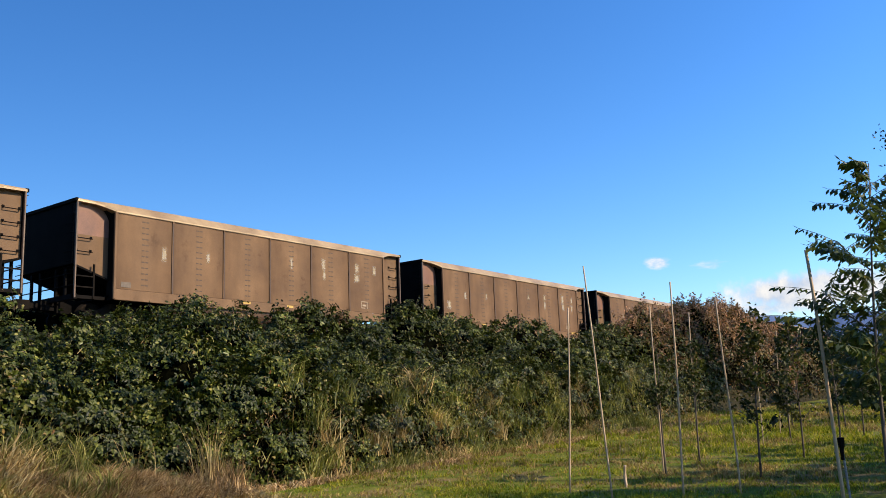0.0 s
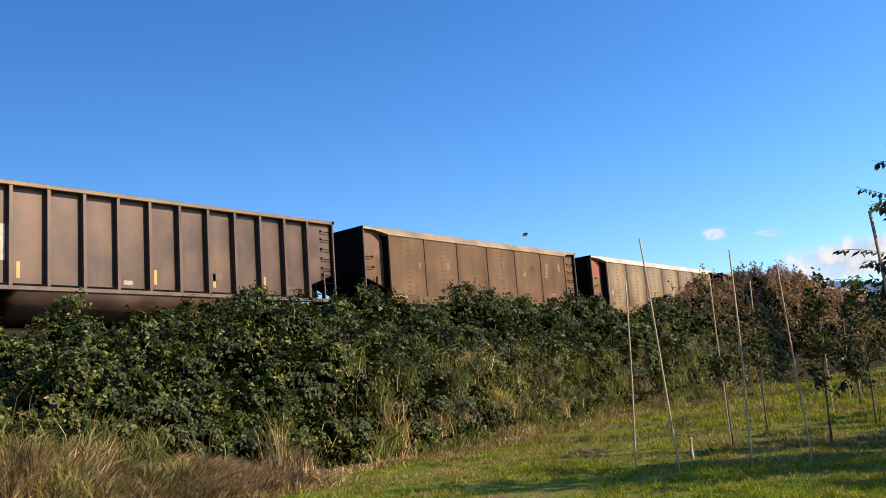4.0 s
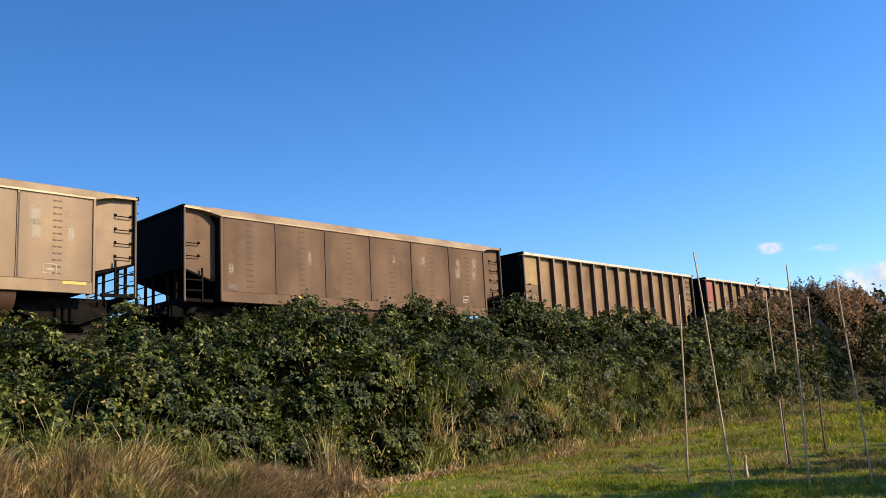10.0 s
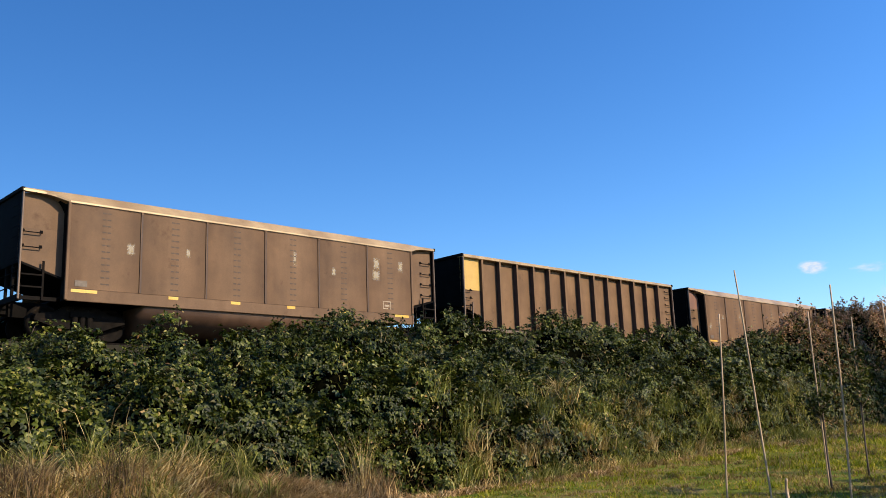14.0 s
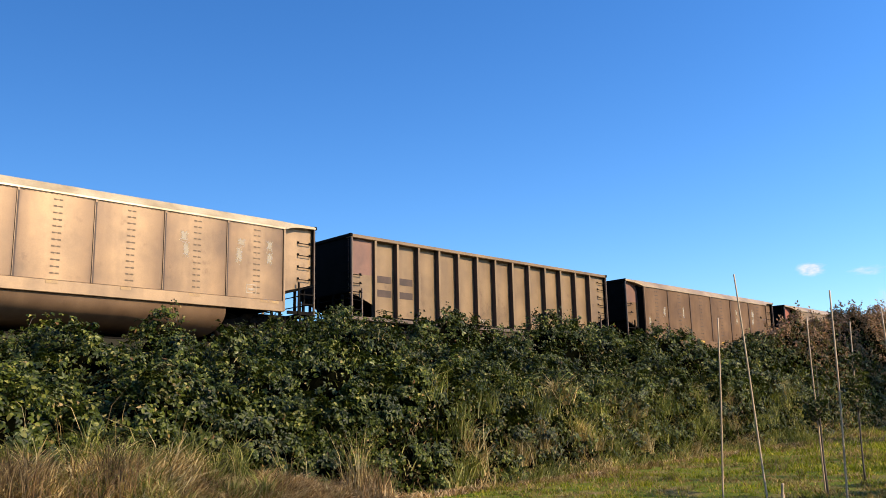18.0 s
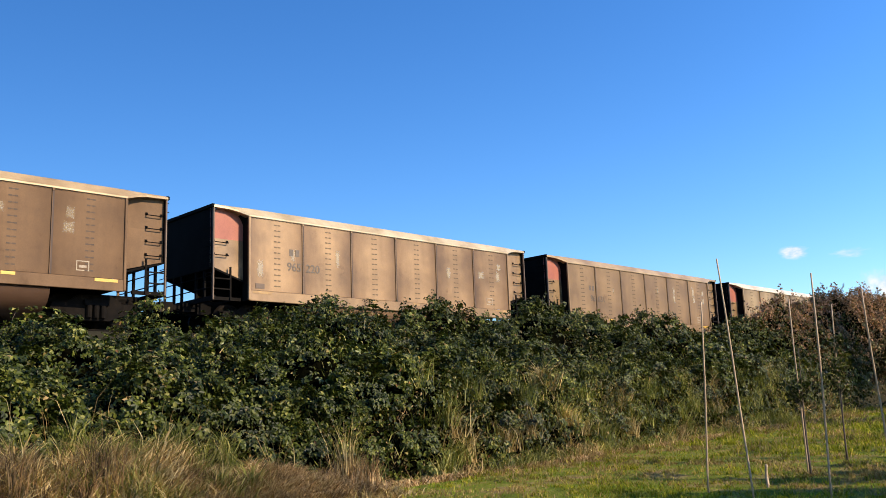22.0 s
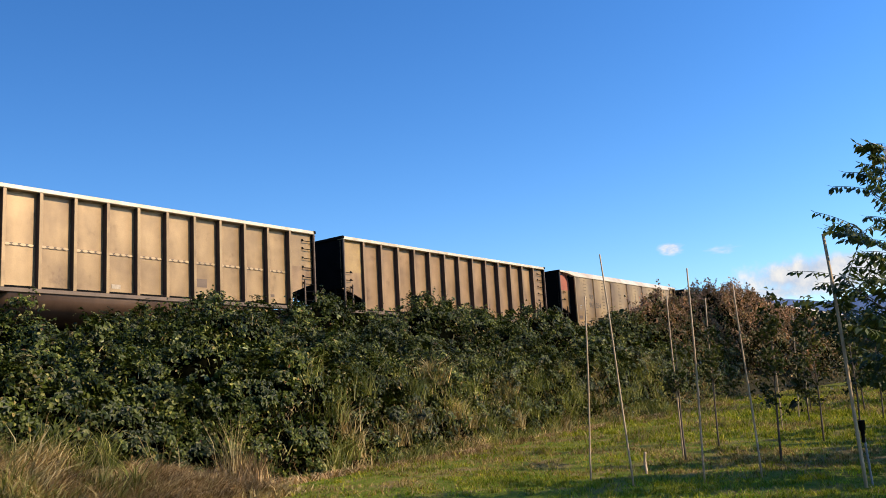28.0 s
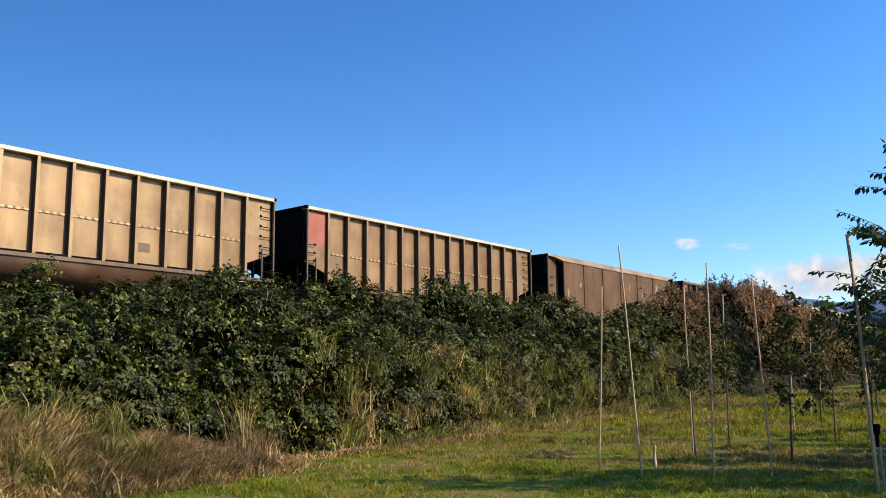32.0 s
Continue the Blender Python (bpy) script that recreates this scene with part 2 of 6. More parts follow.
SLOTS = {k: surface(k + "_weld_slot", [(0.3, tuple(0.45 * c for c in v[0])), (0.7, tuple(0.7 * c for c in v[0]))], 3, 0.7) for k, v in TONES.items()}
OLDAMBER = surface("faded_amber_paint", [(0.3, (0.3, 0.17, 0.07)), (0.7, (0.48, 0.29, 0.1))], 5, 0.55, 0.0, 40, 0.5, 0.05)
WHITE = surface("chalky_white_paint", [(0.35, (0.46, 0.38, 0.26)), (0.65, (0.68, 0.59, 0.44))], 7, 0.6, 0.0, 30, 0.4, 0.05)
PALE = surface("worn_pale_paint", [(0.35, (0.33, 0.25, 0.165)), (0.65, (0.5, 0.4, 0.28))], 9, 0.6, 0.0, 30, 0.5, 0.05)
FADED = surface("faded_brown_lettering", [(0.3, (0.16, 0.1, 0.06)), (0.7, (0.26, 0.175, 0.1))], 8, 0.65, 0.0, 30, 0.5, 0.05)


def smear(name, colour, cover):
    # a worn smear of chalky paint that fades out towards its rim
    m, nt, b = material(name, 0.65)
    b.inputs["Base Color"].default_value = (*colour, 1)
    co, ab, xyz, ln = nt.nodes.new("ShaderNodeTexCoord"), nt.nodes.new("ShaderNodeVectorMath"), nt.nodes.new("ShaderNodeSeparateXYZ"), nt.nodes.new("ShaderNodeMath")
    ab.operation, ln.operation = "ABSOLUTE", "MAXIMUM"
    nt.links.new(co.outputs["Object"], ab.inputs[0])
    nt.links.new(ab.outputs["Vector"], xyz.inputs[0])
    nt.links.new(xyz.outputs["X"], ln.inputs[0])
    nt.links.new(xyz.outputs["Z"], ln.inputs[1])
    n = noise_tex(nt, 2.8, 4, rough=0.65, vary=True)
    ad = nt.nodes.new("ShaderNodeMath")
    ad.operation = "SUBTRACT"
    nt.links.new(n.outputs["Fac"], ad.inputs[0])
    nt.links.new(ln.outputs["Value"], ad.inputs[1])
    mr = nt.nodes.new("ShaderNodeMapRange")
    mr.interpolation_type = "SMOOTHSTEP"
    mr.inputs["From Min"].default_value, mr.inputs["From Max"].default_value = -0.5, 0.16
    mr.inputs["To Max"].default_value = cover
    nt.links.new(ad.outputs[0], mr.inputs["Value"])
    tr, mx = nt.nodes.new("ShaderNodeBsdfTransparent"), nt.nodes.new("ShaderNodeMixShader")
    nt.links.new(mr.outputs["Result"], mx.inputs["Fac"])
    nt.links.new(tr.outputs[0], mx.inputs[1])
    nt.links.new(b.outputs[0], mx.inputs[2])
    nt.links.new(mx.outputs[0], nt.nodes["Material Output"].inputs["Surface"])
    return m


SMEAR, FAINT = smear("chalky_smear", (0.4, 0.34, 0.245), 0.52), smear("faint_pale_smear", (0.34, 0.275, 0.185), 0.4)
INK = surface("dark_lettering_paint", [(0.3, (0.085, 0.062, 0.043)), (0.7, (0.16, 0.115, 0.075))], 8, 0.6, 0.0, 30, 0.3, 0.05)
REDTAPE = surface("red_reflector", [(0.3, (0.4, 0.06, 0.03)), (0.7, (0.5, 0.09, 0.05))], 6, 0.45, 0.0, 40, 0.25, 0.05)


# ---- mesh helpers ----
def box(bm, x0, x1, y0, y1, z0, z1):
    v = [bm.verts.new((x, y, z)) for x in (x0, x1) for y in (y0, y1) for z in (z0, z1)]
    for f in ((0, 1, 3, 2), (4, 6, 7, 5), (0, 4, 5, 1), (2, 3, 7, 6), (0, 2, 6, 4), (1, 5, 7, 3)):
        bm.faces.new([v[i] for i in f])
    return v


def prism(bm, pts, y0, y1):
    """A flat outline of (x, z) drawn out from y0 to y1."""
    a, b = [bm.verts.new((x, y0, z)) for x, z in pts], [bm.verts.new((x, y1, z)) for x, z in pts]
    bm.faces.new(a), bm.faces.new(b[::-1])
    for i in range(len(pts)):
        j = (i + 1) % len(pts)
        bm.faces.new((a[j], a[i], b[i], b[j]))


def tube(bm, pts, radii, n=8):
    """One closed tube along a line of points."""
    rings = []
    for i, p in enumerate(pts):
        d = (Vector(pts[min(i + 1, len(pts) - 1)]) - Vector(pts[max(i - 1, 0)])).normalized()
        u = d.cross(Vector((0.31, 0.95, 0.02))).normalized()
        w = d.cross(u)
        rings.append([bm.verts.new(Vector(p) + (u * math.cos(q) + w * math.sin(q)) * radii[i]) for q in [2 * math.pi * k / n for k in range(n)]])
    for a, b in zip(rings, rings[1:]):
        for k in range(n):
            bm.faces.new((a[k], a[(k + 1) % n], b[(k + 1) % n], b[k]))
    bm.faces.new(rings[0][::-1]), bm.faces.new(rings[-1])


def rod(bm, a, b, r0, r1=None, n=8, caps=True):
    a, b = Vector(a), Vector(b)
    r1 = r0 if r1 is None else r1
    d = (b - a).normalized()
    u = d.orthogonal().normalized()
    w = d.cross(u)
    ra = [bm.verts.new(a + (u * math.cos(q) + w * math.sin(q)) * r0) for q in [2 * math.pi * i / n for i in range(n)]]
    rb = [bm.verts.new(b + (u * math.cos(q) + w * math.sin(q)) * r1) for q in [2 * math.pi * i / n for i in range(n)]]
    for i in range(n):
        bm.faces.new((ra[i], ra[(i + 1) % n], rb[(i + 1) % n], rb[i]))
    if caps:
        bm.faces.new(ra[::-1]), bm.faces.new(rb)


def finish(bm, name, mat, smooth=False, bevel=0.0):
    if bevel:
        bmesh.ops.bevel(bm, geom=bm.edges[:], offset=bevel, segments=1, affect="EDGES")
    bmesh.ops.recalc_face_normals(bm, faces=bm.faces[:])
    me = bpy.data.meshes.new(name)
    bm.to_mesh(me)
    bm.free()
    me.materials.append(mat)
    if smooth:
        me.polygons.foreach_set("use_smooth", [True] * len(me.polygons))
    return me


def part(name, bm, mat, parent, label="", smooth=False, bevel=0.0):
    me = bm if isinstance(bm, bpy.types.Mesh) else finish(bm, name, mat, smooth, bevel)
    ob = new(name, me)
    ob.parent = parent
    return tagged(ob, label)


def boxes(*bs):
    bm = bmesh.new()
    for b in bs:
        box(bm, *b)
    return bm


# ---- the lie of the land ----
def rail_z(x):
    """Height of the rails: a gentle fall along the view, level at either end."""
    g = 0.01749
    def fall(a):
        if a <= 90:
            return g * a
        q = min(a, 170) - 90
        return g * 90 + g * q - g * q * q / 160
    if x >= 0:
        return RAIL0 - fall(x)
    q = min(-x, 80)
    return RAIL0 + (g * q if q <= 30 else g * 30 + g * (q - 30) - g * (q - 30) ** 2 / 100)


RAIL0, SIDE = 4.06, 23.73
PITCH, LBOX = 16.18, 14.67


def foot(x):
    """Toe of the bank."""
    return np.interp(x, (0, 10, 30, 45, 70), (10.7, 11.7, 14.0, 16.4, 17.2))

# ---- coal train ----
SILL, TOP, W = 0.96, 3.915, 3.05      # heights over the rail, width over the end walls


def rung(parent, u, z, long, y, mesh={}):
    """A U-shaped grab iron."""
    key = long
    if key not in mesh:
        bm = bmesh.new()
        rod(bm, (0, -0.09, 0), (long, -0.09, 0), 0.0145, n=6)
        for x in (0, long):
            rod(bm, (x, 0.01, 0.05), (x, -0.09, 0), 0.0145, n=6)
            box(bm, x - 0.035, x + 0.035, -0.005, 0.012, 0.015, 0.085)
        mesh[key] = finish(bm, "grab_iron", BLACK)
    ob = part("grab_iron", mesh[key], BLACK, parent)
    ob.location = (u, y, z)
    return ob


def wheel_mesh(r=0.46):
    bm = bmesh.new()
    prof = [(0.0, 0.07), (0.12, 0.08), (0.16, 0.03), (0.36, 0.02), (0.4, 0.06), (r, 0.06), (r, -0.05), (r + 0.03, -0.06), (r + 0.03, -0.08), (0.16, -0.05), (0, -0.07)]
    n = 24
    rings = []
    for q, y in prof:
        if q == 0:
            rings.append([bm.verts.new((0, -y, 0))])
        else:
            rings.append([bm.verts.new((q * math.cos(2 * math.pi * i / n), -y, q * math.sin(2 * math.pi * i / n))) for i in range(n)])
    for a, b in zip(rings, rings[1:]):
        for i in range(n):
            j = (i + 1) % n
            if len(a) == 1:
                bm.faces.new((a[0], b[i], b[j]))
            elif len(b) == 1:
                bm.faces.new((a[i], b[0], a[j]))
            else:
                bm.faces.new((a[i], b[i], b[j], a[j]))
    return finish(bm, "wheel", STEEL, True)


WHEEL = wheel_mesh()


def running_gear(car):
    """Two trucks, each with side frames and four wheels, the couplers and the centre sill."""
    yc = W / 2
    bm = bmesh.new()
    prism(bm, [(-1.25, 0.5), (-1.2, 0.68), (-0.75, 0.72), (-0.45, 0.92), (0.45, 0.92), (0.75, 0.72), (1.2, 0.68), (1.25, 0.5),
               (0.95, 0.42), (0.6, 0.3), (0.42, 0.2), (-0.42, 0.2), (-0.6, 0.3), (-0.95, 0.42)], -0.08, 0.08)
    frame_mesh = finish(bm, "side_frame", STEEL, bevel=0.015)
    spring = bmesh.new()
    for i in (-0.2, 0, 0.2):
        rod(spring, (i, -0.14, 0.28), (i, -0.14, 0.62), 0.08, n=10)
    box(spring, -0.34, 0.34, -0.2, -0.09, 0.62, 0.78)
    spring_mesh = finish(spring, "spring_nest", STEEL)
    for u in (1.85, LBOX - 1.85):
        bm = boxes((u - 0.2, u + 0.2, yc - 1.1, yc + 1.1, 0.62, 0.86))
        truck = part("truck", bm, STEEL, car, "cast steel four-wheel truck", bevel=0.02)
        for s in (-1, 1):
            f = part("side_frame", frame_mesh, STEEL, truck)
            f.location = (u, yc + s * 1.0, 0)
            k = part("spring_nest", spring_mesh, STEEL, truck)
            k.location = (u, yc + s * 1.0, 0)
            k.scale = (1, -s, 1)
            for d in (-0.88, 0.88):
                w = part("wheel", WHEEL, STEEL, truck)
                w.location, w.scale = (u + d, yc + s * 0.78, 0.47), (1, -s, 1)
        for d in (-0.88, 0.88):
            bm = bmesh.new()
            rod(bm, (u + d, yc - 1.08, 0.47), (u + d, yc + 1.08, 0.47), 0.08, n=10)
            part("axle", bm, STEEL, truck)
    part("centre_sill", boxes((-0.25, LBOX + 0.25, yc - 0.2, yc + 0.2, 0.72, 1.0)), BLACK, car)
    for u, s in ((-0.25, -1), (LBOX + 0.25, 1)):
        bm = boxes((min(u, u + s * 0.3), max(u, u + s * 0.3), yc - 0.09, yc + 0.09, 0.76, 0.94),
                   (min(u + s * 0.3, u + s * 0.55), max(u + s * 0.3, u + s * 0.55), yc - 0.17, yc + 0.13, 0.7, 1.0))
        part("coupler", bm, STEEL, car, bevel=0.02)
        bm = bmesh.new()
        rod(bm, (u - s * 0.2, yc + 0.5, 0.85), (u + s * 0.2, yc + 0.42, 0.55), 0.025, n=6)
        rod(bm, (u + s * 0.2, yc + 0.42, 0.55), (u + s * 0.5, yc + 0.4, 0.62), 0.025, n=6)
        part("brake_hose", bm, BLACK, car)


def end_platform(car, near_y, u, s, ladder_u):
    """Open end: end sill, corner uprights, rungs and crossover bars. s: -1 at the leading end."""
    a, b = sorted((u, u - s * 1.0))
    part("end_sill", boxes((min(u, u - s * 0.12), max(u, u - s * 0.12), near_y, near_y + W, SILL - 0.02, SILL + 0.13)), STEEL, car)
    for y in (near_y + 0.55, near_y + 1.05, near_y + 1.95, near_y + 2.45):
        part("end_brace", boxes((u - s * 0.05 - 0.03, u - s * 0.05 + 0.03, y - 0.05, y + 0.05, SILL + 0.1, 2.1)), BLACK, car)
    for z in (1.35, 1.7):
        bm = bmesh.new()
        rod(bm, (u - s * 0.02, near_y + 0.1, z), (u - s * 0.02, near_y + W - 0.1, z), 0.018, n=6)
        part("hand_rail", bm, BLACK, car)
    bm = boxes((a, b, near_y + 0.01, near_y + 0.1, SILL, SILL + 0.1))
    part("step_sill", bm, STEEL, car)


def gondola_smooth(paint, end_mat, lower_mat=None, dull=False):
    """Smooth-sided gondola: bowed side sheets between thin seams, recessed ends, sloped top chord."""
    car = new("coal_gondola")
    p = PAINTS[paint]
    B0, B1, OUT = 1.14, LBOX - 1.36, -0.26
    seams = [B0 + (B1 - B0) * i / 6 for i in range(7)]
    # bowed sheets
    n = 10
    bm = bmesh.new()
    w = (B1 - B0) / 6 - 0.05
    cols = []
    for i in range(n + 1):
        q = i / n
        y = -0.011 * (1 - (2 * q - 1) ** 2)
        cols.append([bm.verts.new((q * w, y, z)) for z in (SILL + 0.34, TOP - 0.3)])
    for a, b in zip(cols, cols[1:]):
        bm.faces.new((a[0], b[0], b[1], a[1]))
    back = [bm.verts.new((x, 0.03, z)) for x, z in ((0, SILL + 0.34), (w, SILL + 0.34), (w, TOP - 0.3), (0, TOP - 0.3))]
    bm.faces.new(back[::-1])
    bm.faces.new([back[0], back[1]] + [c[0] for c in cols[::-1]])
    bm.faces.new([back[3], back[2]] + [c[1] for c in cols[::-1]])
    bm.faces.new((back[0], cols[0][0], cols[0][1], back[3]))
    bm.faces.new((back[1], cols[-1][0], cols[-1][1], back[2]))
    sheet = finish(bm, "side_sheet", SHEETS[paint])
    for u in seams[:-1]:
        o = part("side_sheet", sheet, p, car)
        o.location = (u + 0.025, OUT, 0)
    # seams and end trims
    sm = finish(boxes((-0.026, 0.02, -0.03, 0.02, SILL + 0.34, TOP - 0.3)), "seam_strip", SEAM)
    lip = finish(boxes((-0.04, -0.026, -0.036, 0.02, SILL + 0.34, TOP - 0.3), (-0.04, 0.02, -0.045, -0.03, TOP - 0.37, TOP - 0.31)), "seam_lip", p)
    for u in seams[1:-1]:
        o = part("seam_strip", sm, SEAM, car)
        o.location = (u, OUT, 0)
        part("seam_lip", lip, p, o)
    for u in (B0, B1):
        part("end_trim", boxes((u - 0.05, u + 0.028, OUT - 0.05, OUT + 0.03, SILL + 0.02, TOP - 0.3)), p, car, bevel=0.012)
    # rivet slots down the middle of each sheet, and a row under the chord
    bm = bmesh.new()
    for a, b in zip(seams, seams[1:]):
        for k in range(12):
            z = SILL + 0.5 + k * (TOP - SILL - 0.98) / 11
            x = (a + b) / 2 - 0.12
            box(bm, x, x + 0.24, OUT - 0.014, OUT - 0.001, z, z + 0.02)
            for dx in (0.0, 0.155):
                box(bm, x + dx, x + dx + 0.085, OUT - 0.018, OUT - 0.014, z - 0.01, z + 0.03)
    tagged(part("weld_work", bm, SLOTS[paint], car), kind="stuff")
    bm = bmesh.new()
    x = B0 + 0.1
    while x < B1:
        box(bm, x, x + 0.045, OUT - 0.02, OUT, TOP - 0.335, TOP - 0.312)
        x += 0.14
    tagged(part("rivet_work", bm, SLOTS[paint], car), kind="stuff")
    # lower side sill, top chord
    part("side_sill", boxes((B0, B1, OUT - 0.03, OUT + 0.04, SILL, SILL + 0.33)), PAINTS[{"bright": "gold", "tan": "tan"}.get(paint, paint)], car, bevel=0.012)
    bm = bmesh.new()
    t0, t1 = TOP - 0.3, TOP
    prof = [(OUT - 0.05, t0), (OUT - 0.05, t0 + 0.05), (-0.13, t1 - 0.02), (-0.1, t1), (0.12, t1), (0.12, t0)]
    ra = [bm.verts.new((B0, y, z)) for y, z in prof]
    rb = [bm.verts.new((B1, y, z)) for y, z in prof]
    bm.faces.new(ra), bm.faces.new(rb[::-1])
    for i in range(len(prof)):
        j = (i + 1) % len(prof)
        bm.faces.new((ra[i], rb[i], rb[j], ra[j]))
    chord = CHORD if paint == "bright" else SHEENCHORD if paint == "tan" else GOLDCHORD if paint in ("brown", "ochre", "grey") else p
    part("top_chord", bm, chord, car)
    far = boxes((0, LBOX, W - 0.06, W + 0.06, TOP - 0.14, TOP))
    prism(far, [(0, TOP - 0.141), (0, 1.98), (B0, 1.62), (B0, SILL), (B1, SILL), (B1, 1.62), (LBOX, 1.98), (LBOX, TOP - 0.141)], W - 0.04, W)
    part("far_side", far, p, car)
    # recessed ends
    for s, u0, u1 in ((-1, 0.0, B0), (1, LBOX, B1)):
        a, b = (u0, u1) if s < 0 else (u1, u0)
        zend, zin = 1.98, 1.62
        zm = 2.88
        # the slope sheet's edge falls towards the body
        lo = [(u0, zend), (u1, zin), (u1, zm), (u0, zm)]
        bm = bmesh.new()
        prism(bm, lo, 0.12, 0.15)
        part("end_panel", bm, lower_mat or p, car)
        bm = bmesh.new()
        prism(bm, [(u0, zm), (u1, zm), (u1, TOP - 0.1), (u0, TOP - 0.1)], 0.12, 0.15)
        part("end_panel", bm, end_mat if s < 0 else p, car)
        # gusset in black, with the shade under the chord painted in
        bm = bmesh.new()
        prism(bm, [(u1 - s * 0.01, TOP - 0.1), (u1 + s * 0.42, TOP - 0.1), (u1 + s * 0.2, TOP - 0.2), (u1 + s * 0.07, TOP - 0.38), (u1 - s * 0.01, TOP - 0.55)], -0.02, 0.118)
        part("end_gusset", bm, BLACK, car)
        # the chord narrows towards the corner
        thin = [(-0.06, TOP - 0.09), (-0.06, TOP - 0.03), (-0.05, TOP - 0.01), (-0.03, TOP), (0.12, TOP), (0.12, TOP - 0.09)]
        bm = bmesh.new()
        rings = [[bm.verts.new((u0 + (u1 - u0) * f, y0 + (y1 - y0) * g, z0 + (z1 - z0) * g)) for (y0, z0), (y1, z1) in zip(thin, prof)]
                 for f, g in ((0, 0), (0.5, 0.12), (0.72, 0.4), (1, 1))]
        bm.faces.new(rings[0]), bm.faces.new(rings[-1][::-1])
        for ra, rb in zip(rings, rings[1:]):
            for i in range(6):
                bm.faces.new((ra[i], rb[i], rb[(i + 1) % 6], ra[(i + 1) % 6]))
        part("corner_chord", bm, chord, car)
        part("corner_post", boxes((min(u0, u0 - s * 0.05), max(u0, u0 - s * 0.05), -0.04, 0.04, SILL, TOP - 0.09)), RIB, car, bevel=0.01)
        part("corner_post", boxes((min(u0, u0 - s * 0.07), max(u0, u0 - s * 0.07), W - 0.04, W + 0.02, SILL, TOP)), p, car)
        # end wall, slope sheet and body end blackened for their shade
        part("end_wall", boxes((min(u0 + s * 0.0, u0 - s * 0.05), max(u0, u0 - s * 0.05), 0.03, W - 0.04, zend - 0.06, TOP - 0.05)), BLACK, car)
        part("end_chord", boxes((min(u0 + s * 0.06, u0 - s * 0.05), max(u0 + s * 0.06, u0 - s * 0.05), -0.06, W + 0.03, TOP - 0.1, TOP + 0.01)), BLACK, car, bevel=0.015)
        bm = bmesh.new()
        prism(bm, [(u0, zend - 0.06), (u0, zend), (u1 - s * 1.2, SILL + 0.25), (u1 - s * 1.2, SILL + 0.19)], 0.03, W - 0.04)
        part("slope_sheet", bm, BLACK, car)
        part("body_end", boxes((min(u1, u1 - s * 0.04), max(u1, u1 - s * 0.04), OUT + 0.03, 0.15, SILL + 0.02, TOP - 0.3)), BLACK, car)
        g0 = u0 + 0.1 if s < 0 else u0 - 0.58
        for z in (2.1, 2.5, 2.9, 3.3) if s > 0 else (2.35, 2.75):
            rung(car, g0, z, 0.46, 0.1)
        lx = u0 - s * 0.62
        bm = boxes((lx - 0.025, lx + 0.025, -0.03, 0.02, SILL, 2.0))
        part("ladder_stile", bm, STEEL, car)
        for z in (1.3, 1.62):
            bm = boxes((min(u0, lx), max(u0, lx), -0.03, 0.0, z - 0.02, z + 0.02))
            part("ladder_rung", bm, STEEL, car)
        for k in range(9):
            bm = bmesh.new()
            rod(bm, (u0 + s * 0.06, 0.0, 1.5 + k * 0.28), (u0 + s * 0.06, 0.5, 1.5 + k * 0.28), 0.012, n=5)
            part("end_rung", bm, BLACK, car)
        end_platform(car, 0.0, u0, s, lx)
    # round-bottomed tub between the trucks
    bm = bmesh.new()
    yc, n = W / 2, 24
    pts = [(yc - 1.72 * math.cos(math.pi * i / n), SILL + 0.03 - 0.8 * math.sin(math.pi * i / n) ** 0.75) for i in range(n + 1)]
    ends = []
    for u in (3.35, LBOX - 3.35):
        ends.append([bm.verts.new((u, y, z)) for y, z in pts])
    for i in range(n):
        bm.faces.new((ends[0][i], ends[0][i + 1], ends[1][i + 1], ends[1][i]))
    bm.faces.new(ends[0]), bm.faces.new(ends[1][::-1])
    part("bottom_tub", bm, PAINTS["brown" if paint in ("bright", "tan") else "dark"], car, smooth=True)
    part("floor", boxes((B0, B1, 0.0, W - 0.04, SILL + 0.1, SILL + 0.16)), BLACK, car)
    part("center_sill", boxes((0.2, LBOX - 0.2, W / 2 - 0.3, W / 2 + 0.3, SILL - 0.32, SILL + 0.098)), BLACK, car)
    running_gear(car)
    return car


